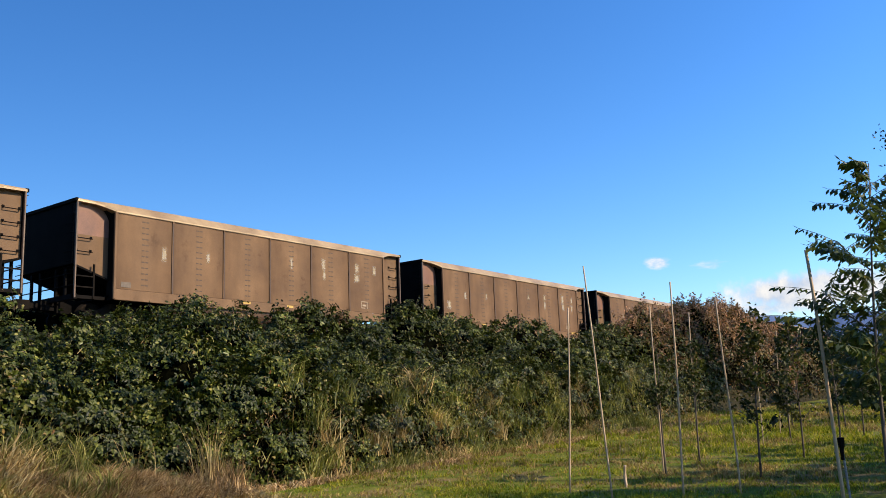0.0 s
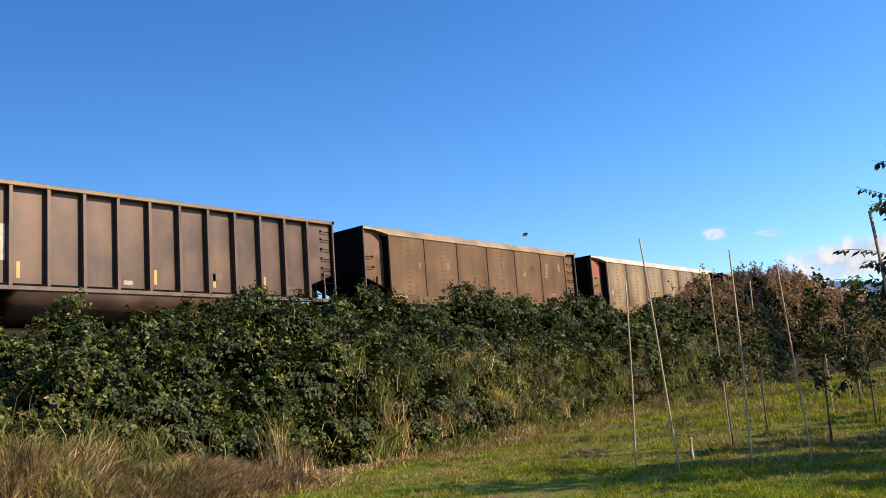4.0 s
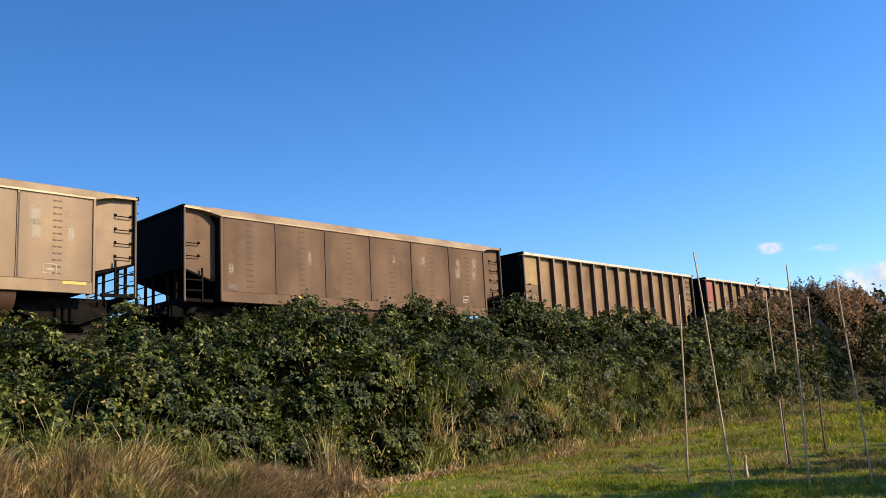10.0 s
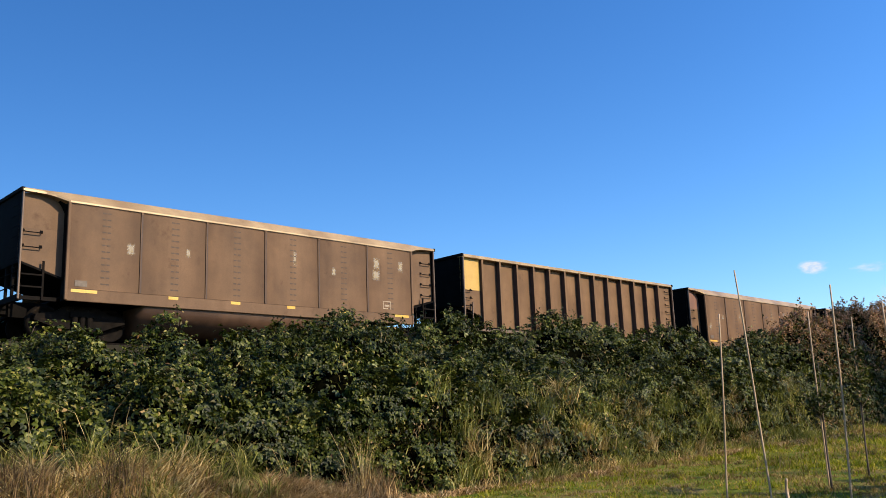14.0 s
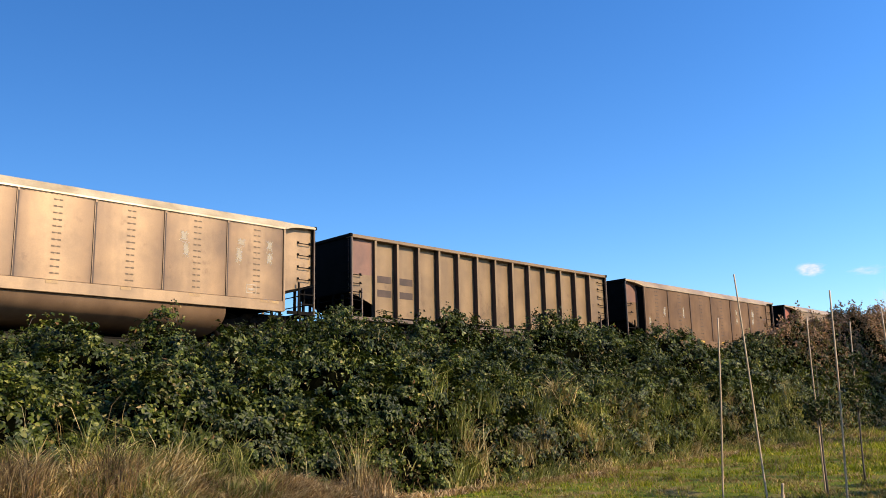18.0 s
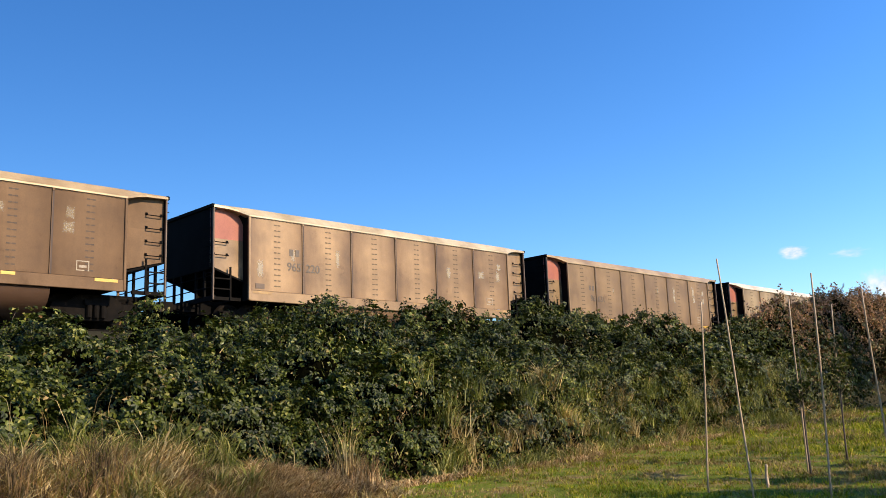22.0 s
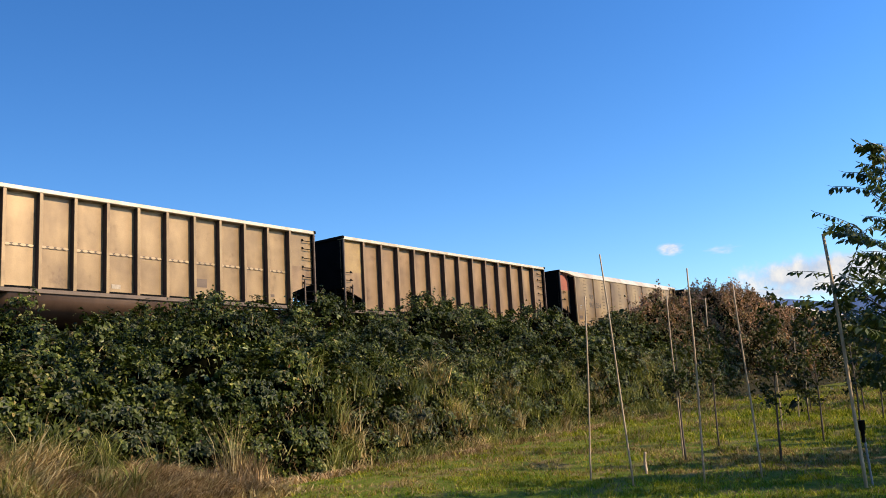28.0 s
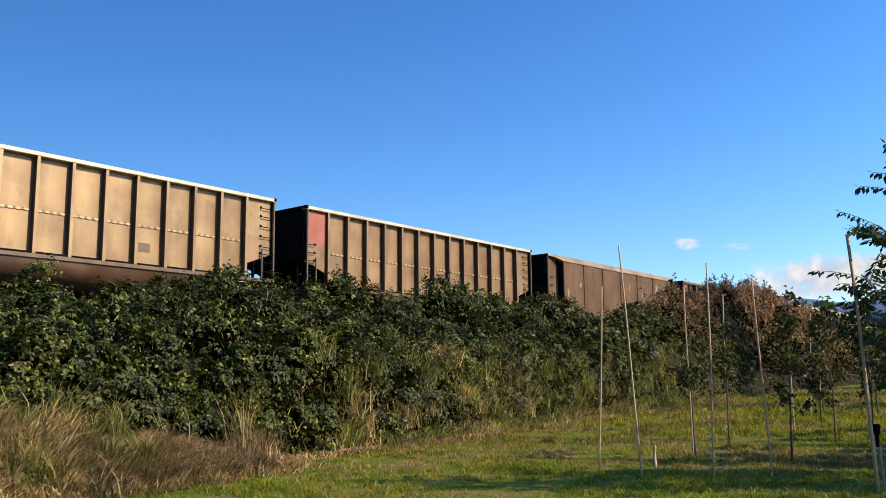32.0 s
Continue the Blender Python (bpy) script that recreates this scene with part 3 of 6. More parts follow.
def gondola_ribbed(paint, end_mat, seam=False, lower_mat=None, panels=13, ends=(1.1, 1.2)):
    """Flat-sided gondola with proud vertical ribs and a light top chord."""
    car = new("coal_gondola")
    p = PAINTS[paint]
    far_y = W + (0.35 if seam else 0.0)      # the lap-seamed cars are wider
    E0, E1 = ends[0], LBOX - ends[1]
    at = [E0 + (E1 - E0) * i / (panels - 1) for i in range(panels)]
    sheet = finish(boxes((0.0, at[1] - at[0], 0.2, 0.24, SILL + 0.1, TOP - 0.13)), "side_sheet", NARROW[paint])
    for u in at[:-1]:
        o = part("side_sheet", sheet, p, car)
        o.location = (u, 0, 0)
    # each rib: web darkened as its shade side, with a painted face plate
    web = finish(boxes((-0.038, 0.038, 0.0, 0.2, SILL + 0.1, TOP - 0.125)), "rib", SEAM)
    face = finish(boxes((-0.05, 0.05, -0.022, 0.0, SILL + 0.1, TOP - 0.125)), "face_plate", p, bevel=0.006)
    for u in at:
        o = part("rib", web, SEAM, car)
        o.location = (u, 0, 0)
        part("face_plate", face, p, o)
    part("top_chord", boxes((-0.02, LBOX + 0.02, -0.04, 0.26, TOP - 0.125, TOP)), CHORD if paint in ("gold", "tan") else GOLDCHORD if paint == "brown" else PAINTS["ochre"], car, bevel=0.015)
    part("side_sill", boxes((0.0, LBOX, -0.04, 0.25, SILL - 0.02, SILL + 0.1)), RIB, car, bevel=0.012)
    far = boxes((0, LBOX, far_y - 0.06, far_y + 0.06, TOP - 0.14, TOP))
    prism(far, [(0, TOP - 0.141), (0, 1.95), (E0, 1.5), (E0, SILL), (E1, SILL), (E1, 1.5), (LBOX, 1.95), (LBOX, TOP - 0.141)], far_y - 0.04, far_y)
    part("far_side", far, p, car)
    if seam:
        bm = bmesh.new()
        z = SILL + 1.27
        for a, b in zip(at, at[1:]):
            box(bm, a + 0.055, b - 0.055, 0.185, 0.2, z + 0.02, z + 0.1)
        part("lap_seam", bm, RIB, car, "rusty riveted lap seam")
        # pale scallops along the lap
        bm = bmesh.new()
        for a, b in zip(at, at[1:]):
            for i in range(4):
                x = a + 0.08 + (b - a - 0.16) * i / 4
                w = (b - a - 0.16) / 4
                prism(bm, [(x + 0.01, z + 0.06), (x + w * 0.35, z + 0.022), (x + w * 0.65, z + 0.022), (x + w - 0.01, z + 0.06), (x + w * 0.65, z + 0.1), (x + w * 0.35, z + 0.1)], 0.165, 0.186)
        tagged(part("scallop_work", bm, GOLDCHORD, car), kind="stuff")
    bm = bmesh.new()
    for a, b in zip(at, at[1:]):
        x = a + 0.1
        while x < b - 0.1:
            box(bm, x, x + 0.04, 0.18, 0.205, SILL + 0.14, SILL + 0.17)
            x += 0.13
    tagged(part("rivet_work", bm, RIB, car), kind="stuff")
    for s, u0, u1 in ((-1, 0.0, E0), (1, LBOX, E1)):
        zend, zin = 1.95, 1.5
        zm = 2.55
        bm = bmesh.new()
        prism(bm, [(u0, zend), (u1, zin), (u1, zm), (u0, zm)], 0.12, 0.16)
        part("end_panel", bm, lower_mat or p, car)
        bm = bmesh.new()
        prism(bm, [(u0, zm), (u1, zm), (u1, TOP - 0.13), (u0, TOP - 0.13)], 0.12, 0.16)
        part("end_panel", bm, end_mat if s < 0 else p, car)
        for y in (-0.05, far_y - 0.04):
            part("corner_post", boxes((min(u0, u0 - s * 0.06), max(u0, u0 - s * 0.06), y, y + 0.08, SILL, TOP - 0.13)), RIB, car, bevel=0.01)
        # shade of this end painted black on wall and slope sheet
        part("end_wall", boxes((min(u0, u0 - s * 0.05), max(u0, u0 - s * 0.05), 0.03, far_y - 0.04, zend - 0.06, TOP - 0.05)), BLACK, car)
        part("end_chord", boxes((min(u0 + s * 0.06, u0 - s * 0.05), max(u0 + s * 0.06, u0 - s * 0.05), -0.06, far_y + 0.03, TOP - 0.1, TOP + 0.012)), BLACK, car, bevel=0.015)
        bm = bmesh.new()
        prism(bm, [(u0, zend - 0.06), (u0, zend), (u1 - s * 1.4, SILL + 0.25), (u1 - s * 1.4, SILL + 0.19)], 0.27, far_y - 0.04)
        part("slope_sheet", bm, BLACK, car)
        lx = u0 - s * 0.5
        zs = (2.15, 2.5, 2.85, 3.2, 3.5) if s > 0 else (2.2, 2.5)
        bm = boxes((lx - 0.02, lx + 0.02, 0.0, 0.05, SILL + 0.1, 2.05))
        part("ladder_stile", bm, RIB, car)
        for z in (1.3, 1.62, 1.9) + zs:
            rung(car, min(u0, lx), z, 0.5, 0.1)
        for k in range(9):
            bm = bmesh.new()
            rod(bm, (u0 + s * 0.06, 0.0, 1.5 + k * 0.28), (u0 + s * 0.06, 0.5, 1.5 + k * 0.28), 0.012, n=5)
            part("end_rung", bm, BLACK, car)
        end_platform(car, 0.0, u0, s, lx)
    bm = bmesh.new()
    yc, n = W / 2, 24
    pts = [(yc - 1.5 * math.cos(math.pi * i / n), SILL - 0.8 * math.sin(math.pi * i / n) ** 0.75) for i in range(n + 1)]
    ends = [[bm.verts.new((u, y, z)) for y, z in pts] for u in (3.35, LBOX - 3.35)]
    for i in range(n):
        bm.faces.new((ends[0][i], ends[0][i + 1], ends[1][i + 1], ends[1][i]))
    bm.faces.new(ends[0]), bm.faces.new(ends[1][::-1])
    part("bottom_tub", bm, PAINTS["brown" if paint == "tan" else "dark"], car, smooth=True)
    part("floor", boxes((E0, E1, 0.0, W - 0.04, SILL + 0.1, SILL + 0.16)), BLACK, car)
    part("center_sill", boxes((0.2, LBOX - 0.2, W / 2 - 0.3, W / 2 + 0.3, SILL - 0.32, SILL + 0.098)), BLACK, car)
    running_gear(car)
    return car


# kind, paint, end paint, label
KINDS = {
    "A": (lambda: gondola_smooth("brown", DULLRED), "brown dusty smooth-sided coal gondola with dull red ends"),
    "R": (lambda: gondola_smooth("ochre", RED), "brown smooth-sided coal gondola with faded red end panels"),
    "G": (lambda: gondola_smooth("grey", PAINTS["grey"]), "grey-brown grimy smooth-sided coal gondola on the embankment track"),
    "T": (lambda: gondola_smooth("tan", RED), "tan sunlit smooth-sided coal gondola with red end panels"),
    "S": (lambda: gondola_smooth("bright", RED, PAINTS["tan"]), "shiny bare aluminium smooth-sided coal gondola with red ends"),
    "b": (lambda: gondola_ribbed("gold", PAINTS["gold"]), "golden tan ribbed-sided steel coal gondola with a pale top chord"),
    "d": (lambda: gondola_ribbed("dark", DULLRED), "dark brown ribbed-sided coal gondola, grimy"),
    "e": (lambda: gondola_ribbed("ochre", DULLRED), "brown glossy ribbed-sided coal gondola with dull red end"),
    "y": (lambda: gondola_ribbed("brown", ENDYELLOW), "brown ribbed-sided coal gondola with a yellow end panel"),
    "o": (lambda: gondola_ribbed("tan", OLDYELLOW, ends=(1.17, 1.03)), "tan ribbed-sided coal gondola with a faded yellow end panel"),
    "r": (lambda: gondola_ribbed("gold", RED, True, PAINTS["tan"]), "shiny aluminium ribbed coal gondola with red end panel"),
    "q": (lambda: gondola_ribbed("tan", RED, True), "tan ribbed coal gondola with a lap seam and red end"),
}
ORDER = "AAAAbdASAAARGorSGyAATeARATRSrTTroSGrqGdAAA"
S3 = (2.31776388e-04, 7.08375983e-03, -1.79210337e+01, -2.35804814e+00)


def train_x(t):
    return ((S3[0] * t + S3[1]) * t + S3[2]) * t + S3[3]


def car_pose(k, t):
    x = train_x(t) + PITCH * k
    za, zb = rail_z(x + 1.8), rail_z(x + LBOX - 1.8)
    g = math.degrees(math.atan2(za - zb, LBOX - 3.6))
    return pose(x, SIDE, za + 1.8 * (za - zb) / (LBOX - 3.6), 0, g, 0)


cars, first = [], {}
for k, kind in enumerate(ORDER):
    if kind not in first:
        first[kind] = KINDS[kind][0]()
        first[kind].matrix_basis = car_pose(k, 0)
        tagged(first[kind], KINDS[kind][1], "rail car", "coal gondolas of the train")
        cars.append(first[kind])
    else:
        cars.append(copy_thing(first[kind], car_pose(k, 0)))

# ---- ground, bank, track ----
GRASSY = surface("mown_grass_soil", [(0.32, (0.12, 0.18, 0.014)), (0.5, (0.21, 0.235, 0.03)), (0.62, (0.31, 0.23, 0.09)), (0.72, (0.22, 0.14, 0.07))], 1.1, 0.9, 0, 18, 0.7, 0.8, dist=0.05, detail=8, gloss=0.05)
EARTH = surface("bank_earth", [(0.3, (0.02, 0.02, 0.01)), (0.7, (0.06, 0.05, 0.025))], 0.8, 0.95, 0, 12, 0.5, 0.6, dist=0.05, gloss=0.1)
BALLAST = surface("ballast_stone", [(0.3, (0.03, 0.026, 0.022)), (0.7, (0.085, 0.075, 0.062))], 6, 0.9, 0, 14, 0.6, 1.0, dist=0.08)


def sheet_mesh(name, xs, ys, zf, mat):
    v = [(x, y, zf(x, y)) for x in xs for y in ys]
    n = len(ys)
    f = [(i * n + j, (i + 1) * n + j, (i + 1) * n + j + 1, i * n + j + 1) for i in range(len(xs) - 1) for j in range(n - 1)]
    me = bpy.data.meshes.new(name)
    me.from_pydata(v, [], f)
    me.materials.append(mat)
    me.polygons.foreach_set("use_smooth", [True] * len(me.polygons))
    return me


def lump(x, y, s=1.0, k=0.0):
    return noise.noise((x * s, y * s, k))


def ground_z(x, y):
    near = max(0.0, 1 - math.hypot(x - 10, y - 6) / 60)
    return 0.05 * lump(x, y, 0.3) * near


xs = sorted(set([-3000, -1000, -300, -100, -40] + [i * 0.75 - 20 for i in range(120)] + [75, 90, 120, 200, 400, 1000, 3000]))
ys = sorted(set([-3000, -1000, -300, -100, -40, -20] + [i * 0.75 - 10 for i in range(50)] + [40, 60, 100, 300, 1000, 3000]))
tagged(new("ground", sheet_mesh("ground", xs, ys, ground_z, GRASSY)), "mown autumn grass with dry worn patches", "ground", kind="structure")

def bank_z(x, y):
    top = rail_z(x) - 0.42
    if y < 21.0:
        f = float(foot(x)) + 0.3
        q = max(0.0, (y - f) / (21.0 - f))
        return -0.12 + (top + 0.12) * (0.6 * q + 0.4 * q * q * (3 - 2 * q))
    if y < 30.5:
        return top
    q = min(1.0, (y - 30.5) / 11)
    return top * (1 - q) - 0.12 * q


xs = [-260, -160, -100, -60, -40] + [i * 1.5 - 30 for i in range(100)] + [130, 150, 180, 240, 400, 700]
ys = [10.5 + 0.5 * i for i in range(21)] + [21.0, 22, 26, 30, 30.5, 33, 36, 39, 41.5]
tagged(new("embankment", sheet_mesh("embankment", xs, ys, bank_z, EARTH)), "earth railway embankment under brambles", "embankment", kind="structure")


def along(name, prof, mat, label):
    xs = [-260, -160, -100, -60] + [i * 5 - 40 for i in range(40)] + [170, 240, 400, 700]
    bm = bmesh.new()
    rings = [[bm.verts.new((x, y, rail_z(x) + z)) for y, z in prof] for x in xs]
    for a, b in zip(rings, rings[1:]):
        for i in range(len(prof)):
            j = (i + 1) % len(prof)
            bm.faces.new((a[i], a[j], b[j], b[i]))
    ob = new(name, finish(bm, name, mat))
    return tagged(ob, label, "track", kind="structure")


YC = SIDE + W / 2
along("ballast", [(YC - 2.6, -0.7), (YC - 1.7, -0.2), (YC + 1.7, -0.2), (YC + 2.6, -0.7)], BALLAST, "grey crushed stone ballast under the track")
for s in (-0.76, 0.76):
    along("rail", [(YC + s - 0.07, -0.17), (YC + s - 0.01, -0.14), (YC + s - 0.01, -0.05), (YC + s - 0.035, -0.04), (YC + s - 0.035, 0.0),
                   (YC + s + 0.035, 0.0), (YC + s + 0.035, -0.04), (YC + s + 0.01, -0.05), (YC + s + 0.01, -0.14), (YC + s + 0.07, -0.17)], STEEL, "worn steel rail")

# ---- vegetation ----
rng = np.random.default_rng(7)
_lat = rng.random((64, 64))


def vnoise(x, y):
    """Smooth value noise in -1..1 on arrays."""
    xi, yi = np.floor(x).astype(int), np.floor(y).astype(int)
    fx, fy = x - xi, y - yi
    fx, fy = fx * fx * (3 - 2 * fx), fy * fy * (3 - 2 * fy)
    g = lambda a, b: _lat[a % 64, b % 64]
    lo = g(xi, yi) * (1 - fx) + g(xi + 1, yi) * fx
    hi = g(xi, yi + 1) * (1 - fx) + g(xi + 1, yi + 1) * fx
    return 2 * (lo * (1 - fy) + hi * fy) - 1


def unit(v):
    return v / np.maximum(np.linalg.norm(v, axis=1, keepdims=True), 1e-9)


def quads_mesh(name, verts, per, faces, mat, smooth=False):
    """n copies of a small patch: verts (n, per, 3); faces as index tuples in a patch, all of one length."""
    n = len(verts)
    f = (np.arange(n)[:, None, None] * per + np.array(faces)[None]).reshape(-1, len(faces[0]))
    me = bpy.data.meshes.new(name)
    me.vertices.add(n * per)
    me.vertices.foreach_set("co", verts.reshape(-1).astype(np.float32))
    k = f.shape[1]
    me.loops.add(f.size)
    me.loops.foreach_set("vertex_index", f.reshape(-1).astype(np.int32))
    me.polygons.add(len(f))
    me.polygons.foreach_set("loop_start", np.arange(0, f.size, k, dtype=np.int32))
    me.update(calc_edges=True)
    me.validate()
    me.materials.append(mat)
    if smooth:
        me.polygons.foreach_set("use_smooth", [True] * len(me.polygons))
    return me


def leaf_patch(P, N, size, aspect=0.7, fold=0.25):
    """Folded four-cornered leaves at P, facing N, of the given lengths: (n, 4, 3), two triangles each."""
    n = len(P)
    r = unit(rng.normal(size=(n, 3)))
    a = unit(np.cross(N, r))
    b = np.cross(N, a)
    s = size[:, None]
    lift = N * s * fold
    tip, tail = P + a * s * 0.55, P - a * s * 0.45
    l, m = P + b * s * aspect * 0.5 + lift, P - b * s * aspect * 0.5 + lift
    return np.stack([tail, m, tip, l], 1)


_sprays = rng.normal(size=(4096, 3))
LEAF_F = [(0, 1, 2), (0, 2, 3)]


def blades(P, height, lean, width):
    """Bent grass blades rooted at P: (n, 5, 3), three triangles each."""
    n = len(P)
    q = rng.random(n) * 2 * math.pi
    d = np.stack([np.cos(q), np.sin(q), 0 * q], 1)
    w = np.stack([-np.sin(q), np.cos(q), 0 * q], 1) * (width / 2)[:, None]
    turn = rng.random(n) * math.pi
    w = w * np.cos(turn)[:, None] + d * np.sin(turn)[:, None] * (width / 2)[:, None]
    up = np.array([0, 0, 1.0])
    mid = P + up * (height * 0.55)[:, None] + d * (lean * 0.3)[:, None]
    tip = P + up * (height * (1 - 0.25 * np.minimum(lean / np.maximum(height, 1e-3), 1.5)))[:, None] + d * lean[:, None]
    return np.stack([P - w, P + w, mid + w * 0.8, mid - w * 0.8, tip], 1)


BLADE_F = [(0, 1, 2), (0, 2, 3), (3, 2, 4)]

GREEN_LEAF = leaf_mat("bramble_leaf", [(0.0, (0.014, 0.024, 0.003)), (0.45, (0.042, 0.06, 0.007)), (0.8, (0.1, 0.125, 0.018)),
                                       (0.93, (0.19, 0.205, 0.045)), (0.99, (0.36, 0.34, 0.11)), (1.0, (0.2, 0.08, 0.04))], 0.45, 0.14, 0.2, 1.9)
PALE_LEAF = leaf_mat("pale_bramble_leaf", [(0.0, (0.07, 0.095, 0.018)), (0.6, (0.16, 0.19, 0.045)), (1.0, (0.32, 0.32, 0.11))], 0.4, 0.2, 0.25, 1.9, 0.6)
RUST_LEAF = leaf_mat("rusty_autumn_leaf", [(0.0, (0.12, 0.11, 0.045)), (0.25, (0.28, 0.18, 0.11)), (0.6, (0.48, 0.27, 0.19)), (0.9, (0.65, 0.42, 0.31)), (1.0, (0.62, 0.24, 0.12))], 0.5, 0.2)
DULL_LEAF = leaf_mat("dull_olive_leaf", [(0.0, (0.05, 0.055, 0.018)), (0.4, (0.12, 0.12, 0.036)), (0.75, (0.2, 0.17, 0.065)), (1.0, (0.3, 0.21, 0.1))], 0.5)
STRAW = leaf_mat("dry_straw_grass", [(0.0, (0.22, 0.14, 0.06)), (0.5, (0.58, 0.42, 0.2)), (1.0, (0.85, 0.69, 0.42))], 0.6, 0.3, 0.1, 2.5, 0.6)
RUSTGRASS = leaf_mat("rusty_dead_stalk", [(0.0, (0.1, 0.06, 0.033)), (0.5, (0.23, 0.145, 0.08)), (1.0, (0.42, 0.29, 0.17))], 0.7, 0.15, 0.1, 2.5)
LITTER = leaf_mat("reddish_litter", [(0.0, (0.16, 0.09, 0.045)), (0.4, (0.42, 0.27, 0.14)), (0.8, (0.68, 0.48, 0.29)), (1.0, (0.85, 0.68, 0.46))], 0.7, 0.2, 0.1, 2.5, 0.6)
GRASS = leaf_mat("green_grass_blade", [(0.0, (0.09, 0.12, 0.018)), (0.6, (0.3, 0.31, 0.08)), (1.0, (0.62, 0.56, 0.26))], 0.5, 0.3, 0.1, 2.5, 0.55)
LAWN = leaf_mat("lawn_blade", [(0.0, (0.1, 0.145, 0.012)), (0.5, (0.31, 0.345, 0.028)), (0.8, (0.47, 0.44, 0.06)), (1.0, (0.6, 0.49, 0.15))], 0.6, 0.35, 0.03, 2.2, 0.75)
LUSH = leaf_mat("fresh_lawn_blade", [(0.0, (0.08, 0.15, 0.01)), (0.5, (0.27, 0.43, 0.028)), (0.85, (0.42, 0.56, 0.06)), (1.0, (0.56, 0.58, 0.14))], 0.6, 0.35, 0.03, 2.2, 0.75)
DRYLAWN = leaf_mat("dry_lawn_blade", [(0.0, (0.2, 0.13, 0.055)), (0.5, (0.4, 0.28, 0.12)), (1.0, (0.6, 0.46, 0.24))], 0.6, 0.25, 0.05, 2.2, 0.7)
BARK = surface("young_bark", [(0.3, (0.07, 0.05, 0.035)), (0.7, (0.16, 0.12, 0.085))], 8, 0.85, 0, 60, 0.5, 0.5, (1, 1, 0.2))
BAMBOO = surface("weathered_bamboo", [(0.3, (0.44, 0.3, 0.17)), (0.7, (0.64, 0.46, 0.28))], 6, 0.6, 0, 50, 0.4, 0.2, (1, 1, 0.15))

# heights of the thicket's crest along the bank
CREST = ((0, 3.04), (5.5, 3.15), (7, 3.3), (9, 3.55), (10.5, 3.62), (12.8, 3.75), (18.5, 3.62), (23.5, 4.12), (31, 3.68), (38, 4.7), (50, 6.3), (56, 5.6), (62, 4.9), (80, 4.4), (120, 3.0))


def crest(x):
    return np.interp(x, [c[0] for c in CREST], [c[1] for c in CREST])


def bank_np(x, y):
    top = np.array([rail_z(a) for a in x]) - 0.42
    f = foot(x) + 0.3
    q = np.clip((y - f) / (21.0 - f), 0, 1)
    return -0.12 + (top + 0.12) * (0.6 * q + 0.4 * q * q * (3 - 2 * q))


def thicket_z(x, y, lumps=1.0):
    """Top of the brambles: steep at the foot, highest near y = 17.5, falling back behind."""
    f = foot(x)
    yc = np.maximum(17.5, f + 1.5)
    q = np.clip((y - f) / (yc - f), 0, 1)
    h = crest(x) * (0.42 * np.clip(q / 0.12, 0, 1) ** 0.6 + 0.58 * q ** 0.95)
    h = np.where(y > yc, crest(x) - (y - yc) ** 2 * 0.3, h)
    n = 0.3 * vnoise(x * 0.5, y * 0.5) + 0.42 * (2.2 * np.abs(vnoise(x * 0.8 + 9, y * 0.8)) - 0.95) + 0.24 * (2.2 * np.abs(vnoise(x * 1.9, y * 1.9 + 5)) - 1.1)
    return np.maximum(h + n * lumps * np.clip(q / 0.1, 0.25, 1), bank_np(x, y))


def thicket_points(n, x0, x1, y1=19.6):
    x = x0 + (x1 - x0) * rng.random(n)
    f = foot(x)
    # two fifths on the steep front, the rest on the slope above
    q = np.where(rng.random(n) < 0.42, 0.13 * rng.random(n), 0.1 + 0.9 * rng.random(n) ** 1.1)
    return x, f + (y1 - f) * q


def thicket_frame(x, y):
    z, e = thicket_z(x, y), 0.12
    nx, ny = (z - thicket_z(x + e, y)) / e, (z - thicket_z(x, y + e)) / e
    return z, unit(np.stack([nx, ny, np.ones_like(nx)], 1))


def bramble_leaves(name, n, x0, x1, smin, smax, mat, keep, label, sink=0.22, y1=19.6):
    x, y = thicket_points(n, x0, x1, y1)
    m = keep(x, y)
    x, y = x[m], y[m]
    z, N = thicket_frame(x, y)
    d = (rng.random(len(x)) ** 1.6) * sink - 0.05
    P = np.stack([x, y, z], 1) - N * d[:, None]
    # leaves of one spray face alike
    cell = np.floor(P / (0.2 if smax < 0.13 else 0.3)).astype(int)
    h = (cell[:, 0] * 73856093 ^ cell[:, 1] * 19349663 ^ cell[:, 2] * 83492791) & 4095
    spray = _sprays[h]
    face = unit(N * 0.5 + np.array([0.12, -0.28, 0.35]) + spray * 0.62 + rng.normal(size=(len(x), 3)) * 0.27)
    P = P + spray * 0.05
    size = smin + (smax - smin) * rng.random(len(x)) ** 1.5
    me = quads_mesh(name, leaf_patch(P, face, size, 0.58), 4, LEAF_F, mat)
    return tagged(new(name, me), label, "shrub", kind="stuff")


OVATE_F = [(0, 1, 2, 3), (0, 3, 4, 5)]


def ovate(P, d, N, size, wide=0.62, fold=0.12, droop=0.12):
    """Rounded leaflets from P along d, facing N, folded along the midrib: (n, 6, 3)."""
    w = unit(np.cross(N, d))
    s = size[:, None]
    u = unit(np.cross(d, w))
    u = u * np.sign((u * N).sum(1))[:, None]
    h = w * s * wide * 0.5
    return np.stack([P, P + d * s * 0.28 + h + u * s * fold, P + d * s * 0.68 + h * 0.85 + u * s * (fold - droop * 0.4),
                     P + d * s - u * s * droop, P + d * s * 0.68 - h * 0.85 + u * s * (fold - droop * 0.4), P + d * s * 0.28 - h + u * s * fold], 1)


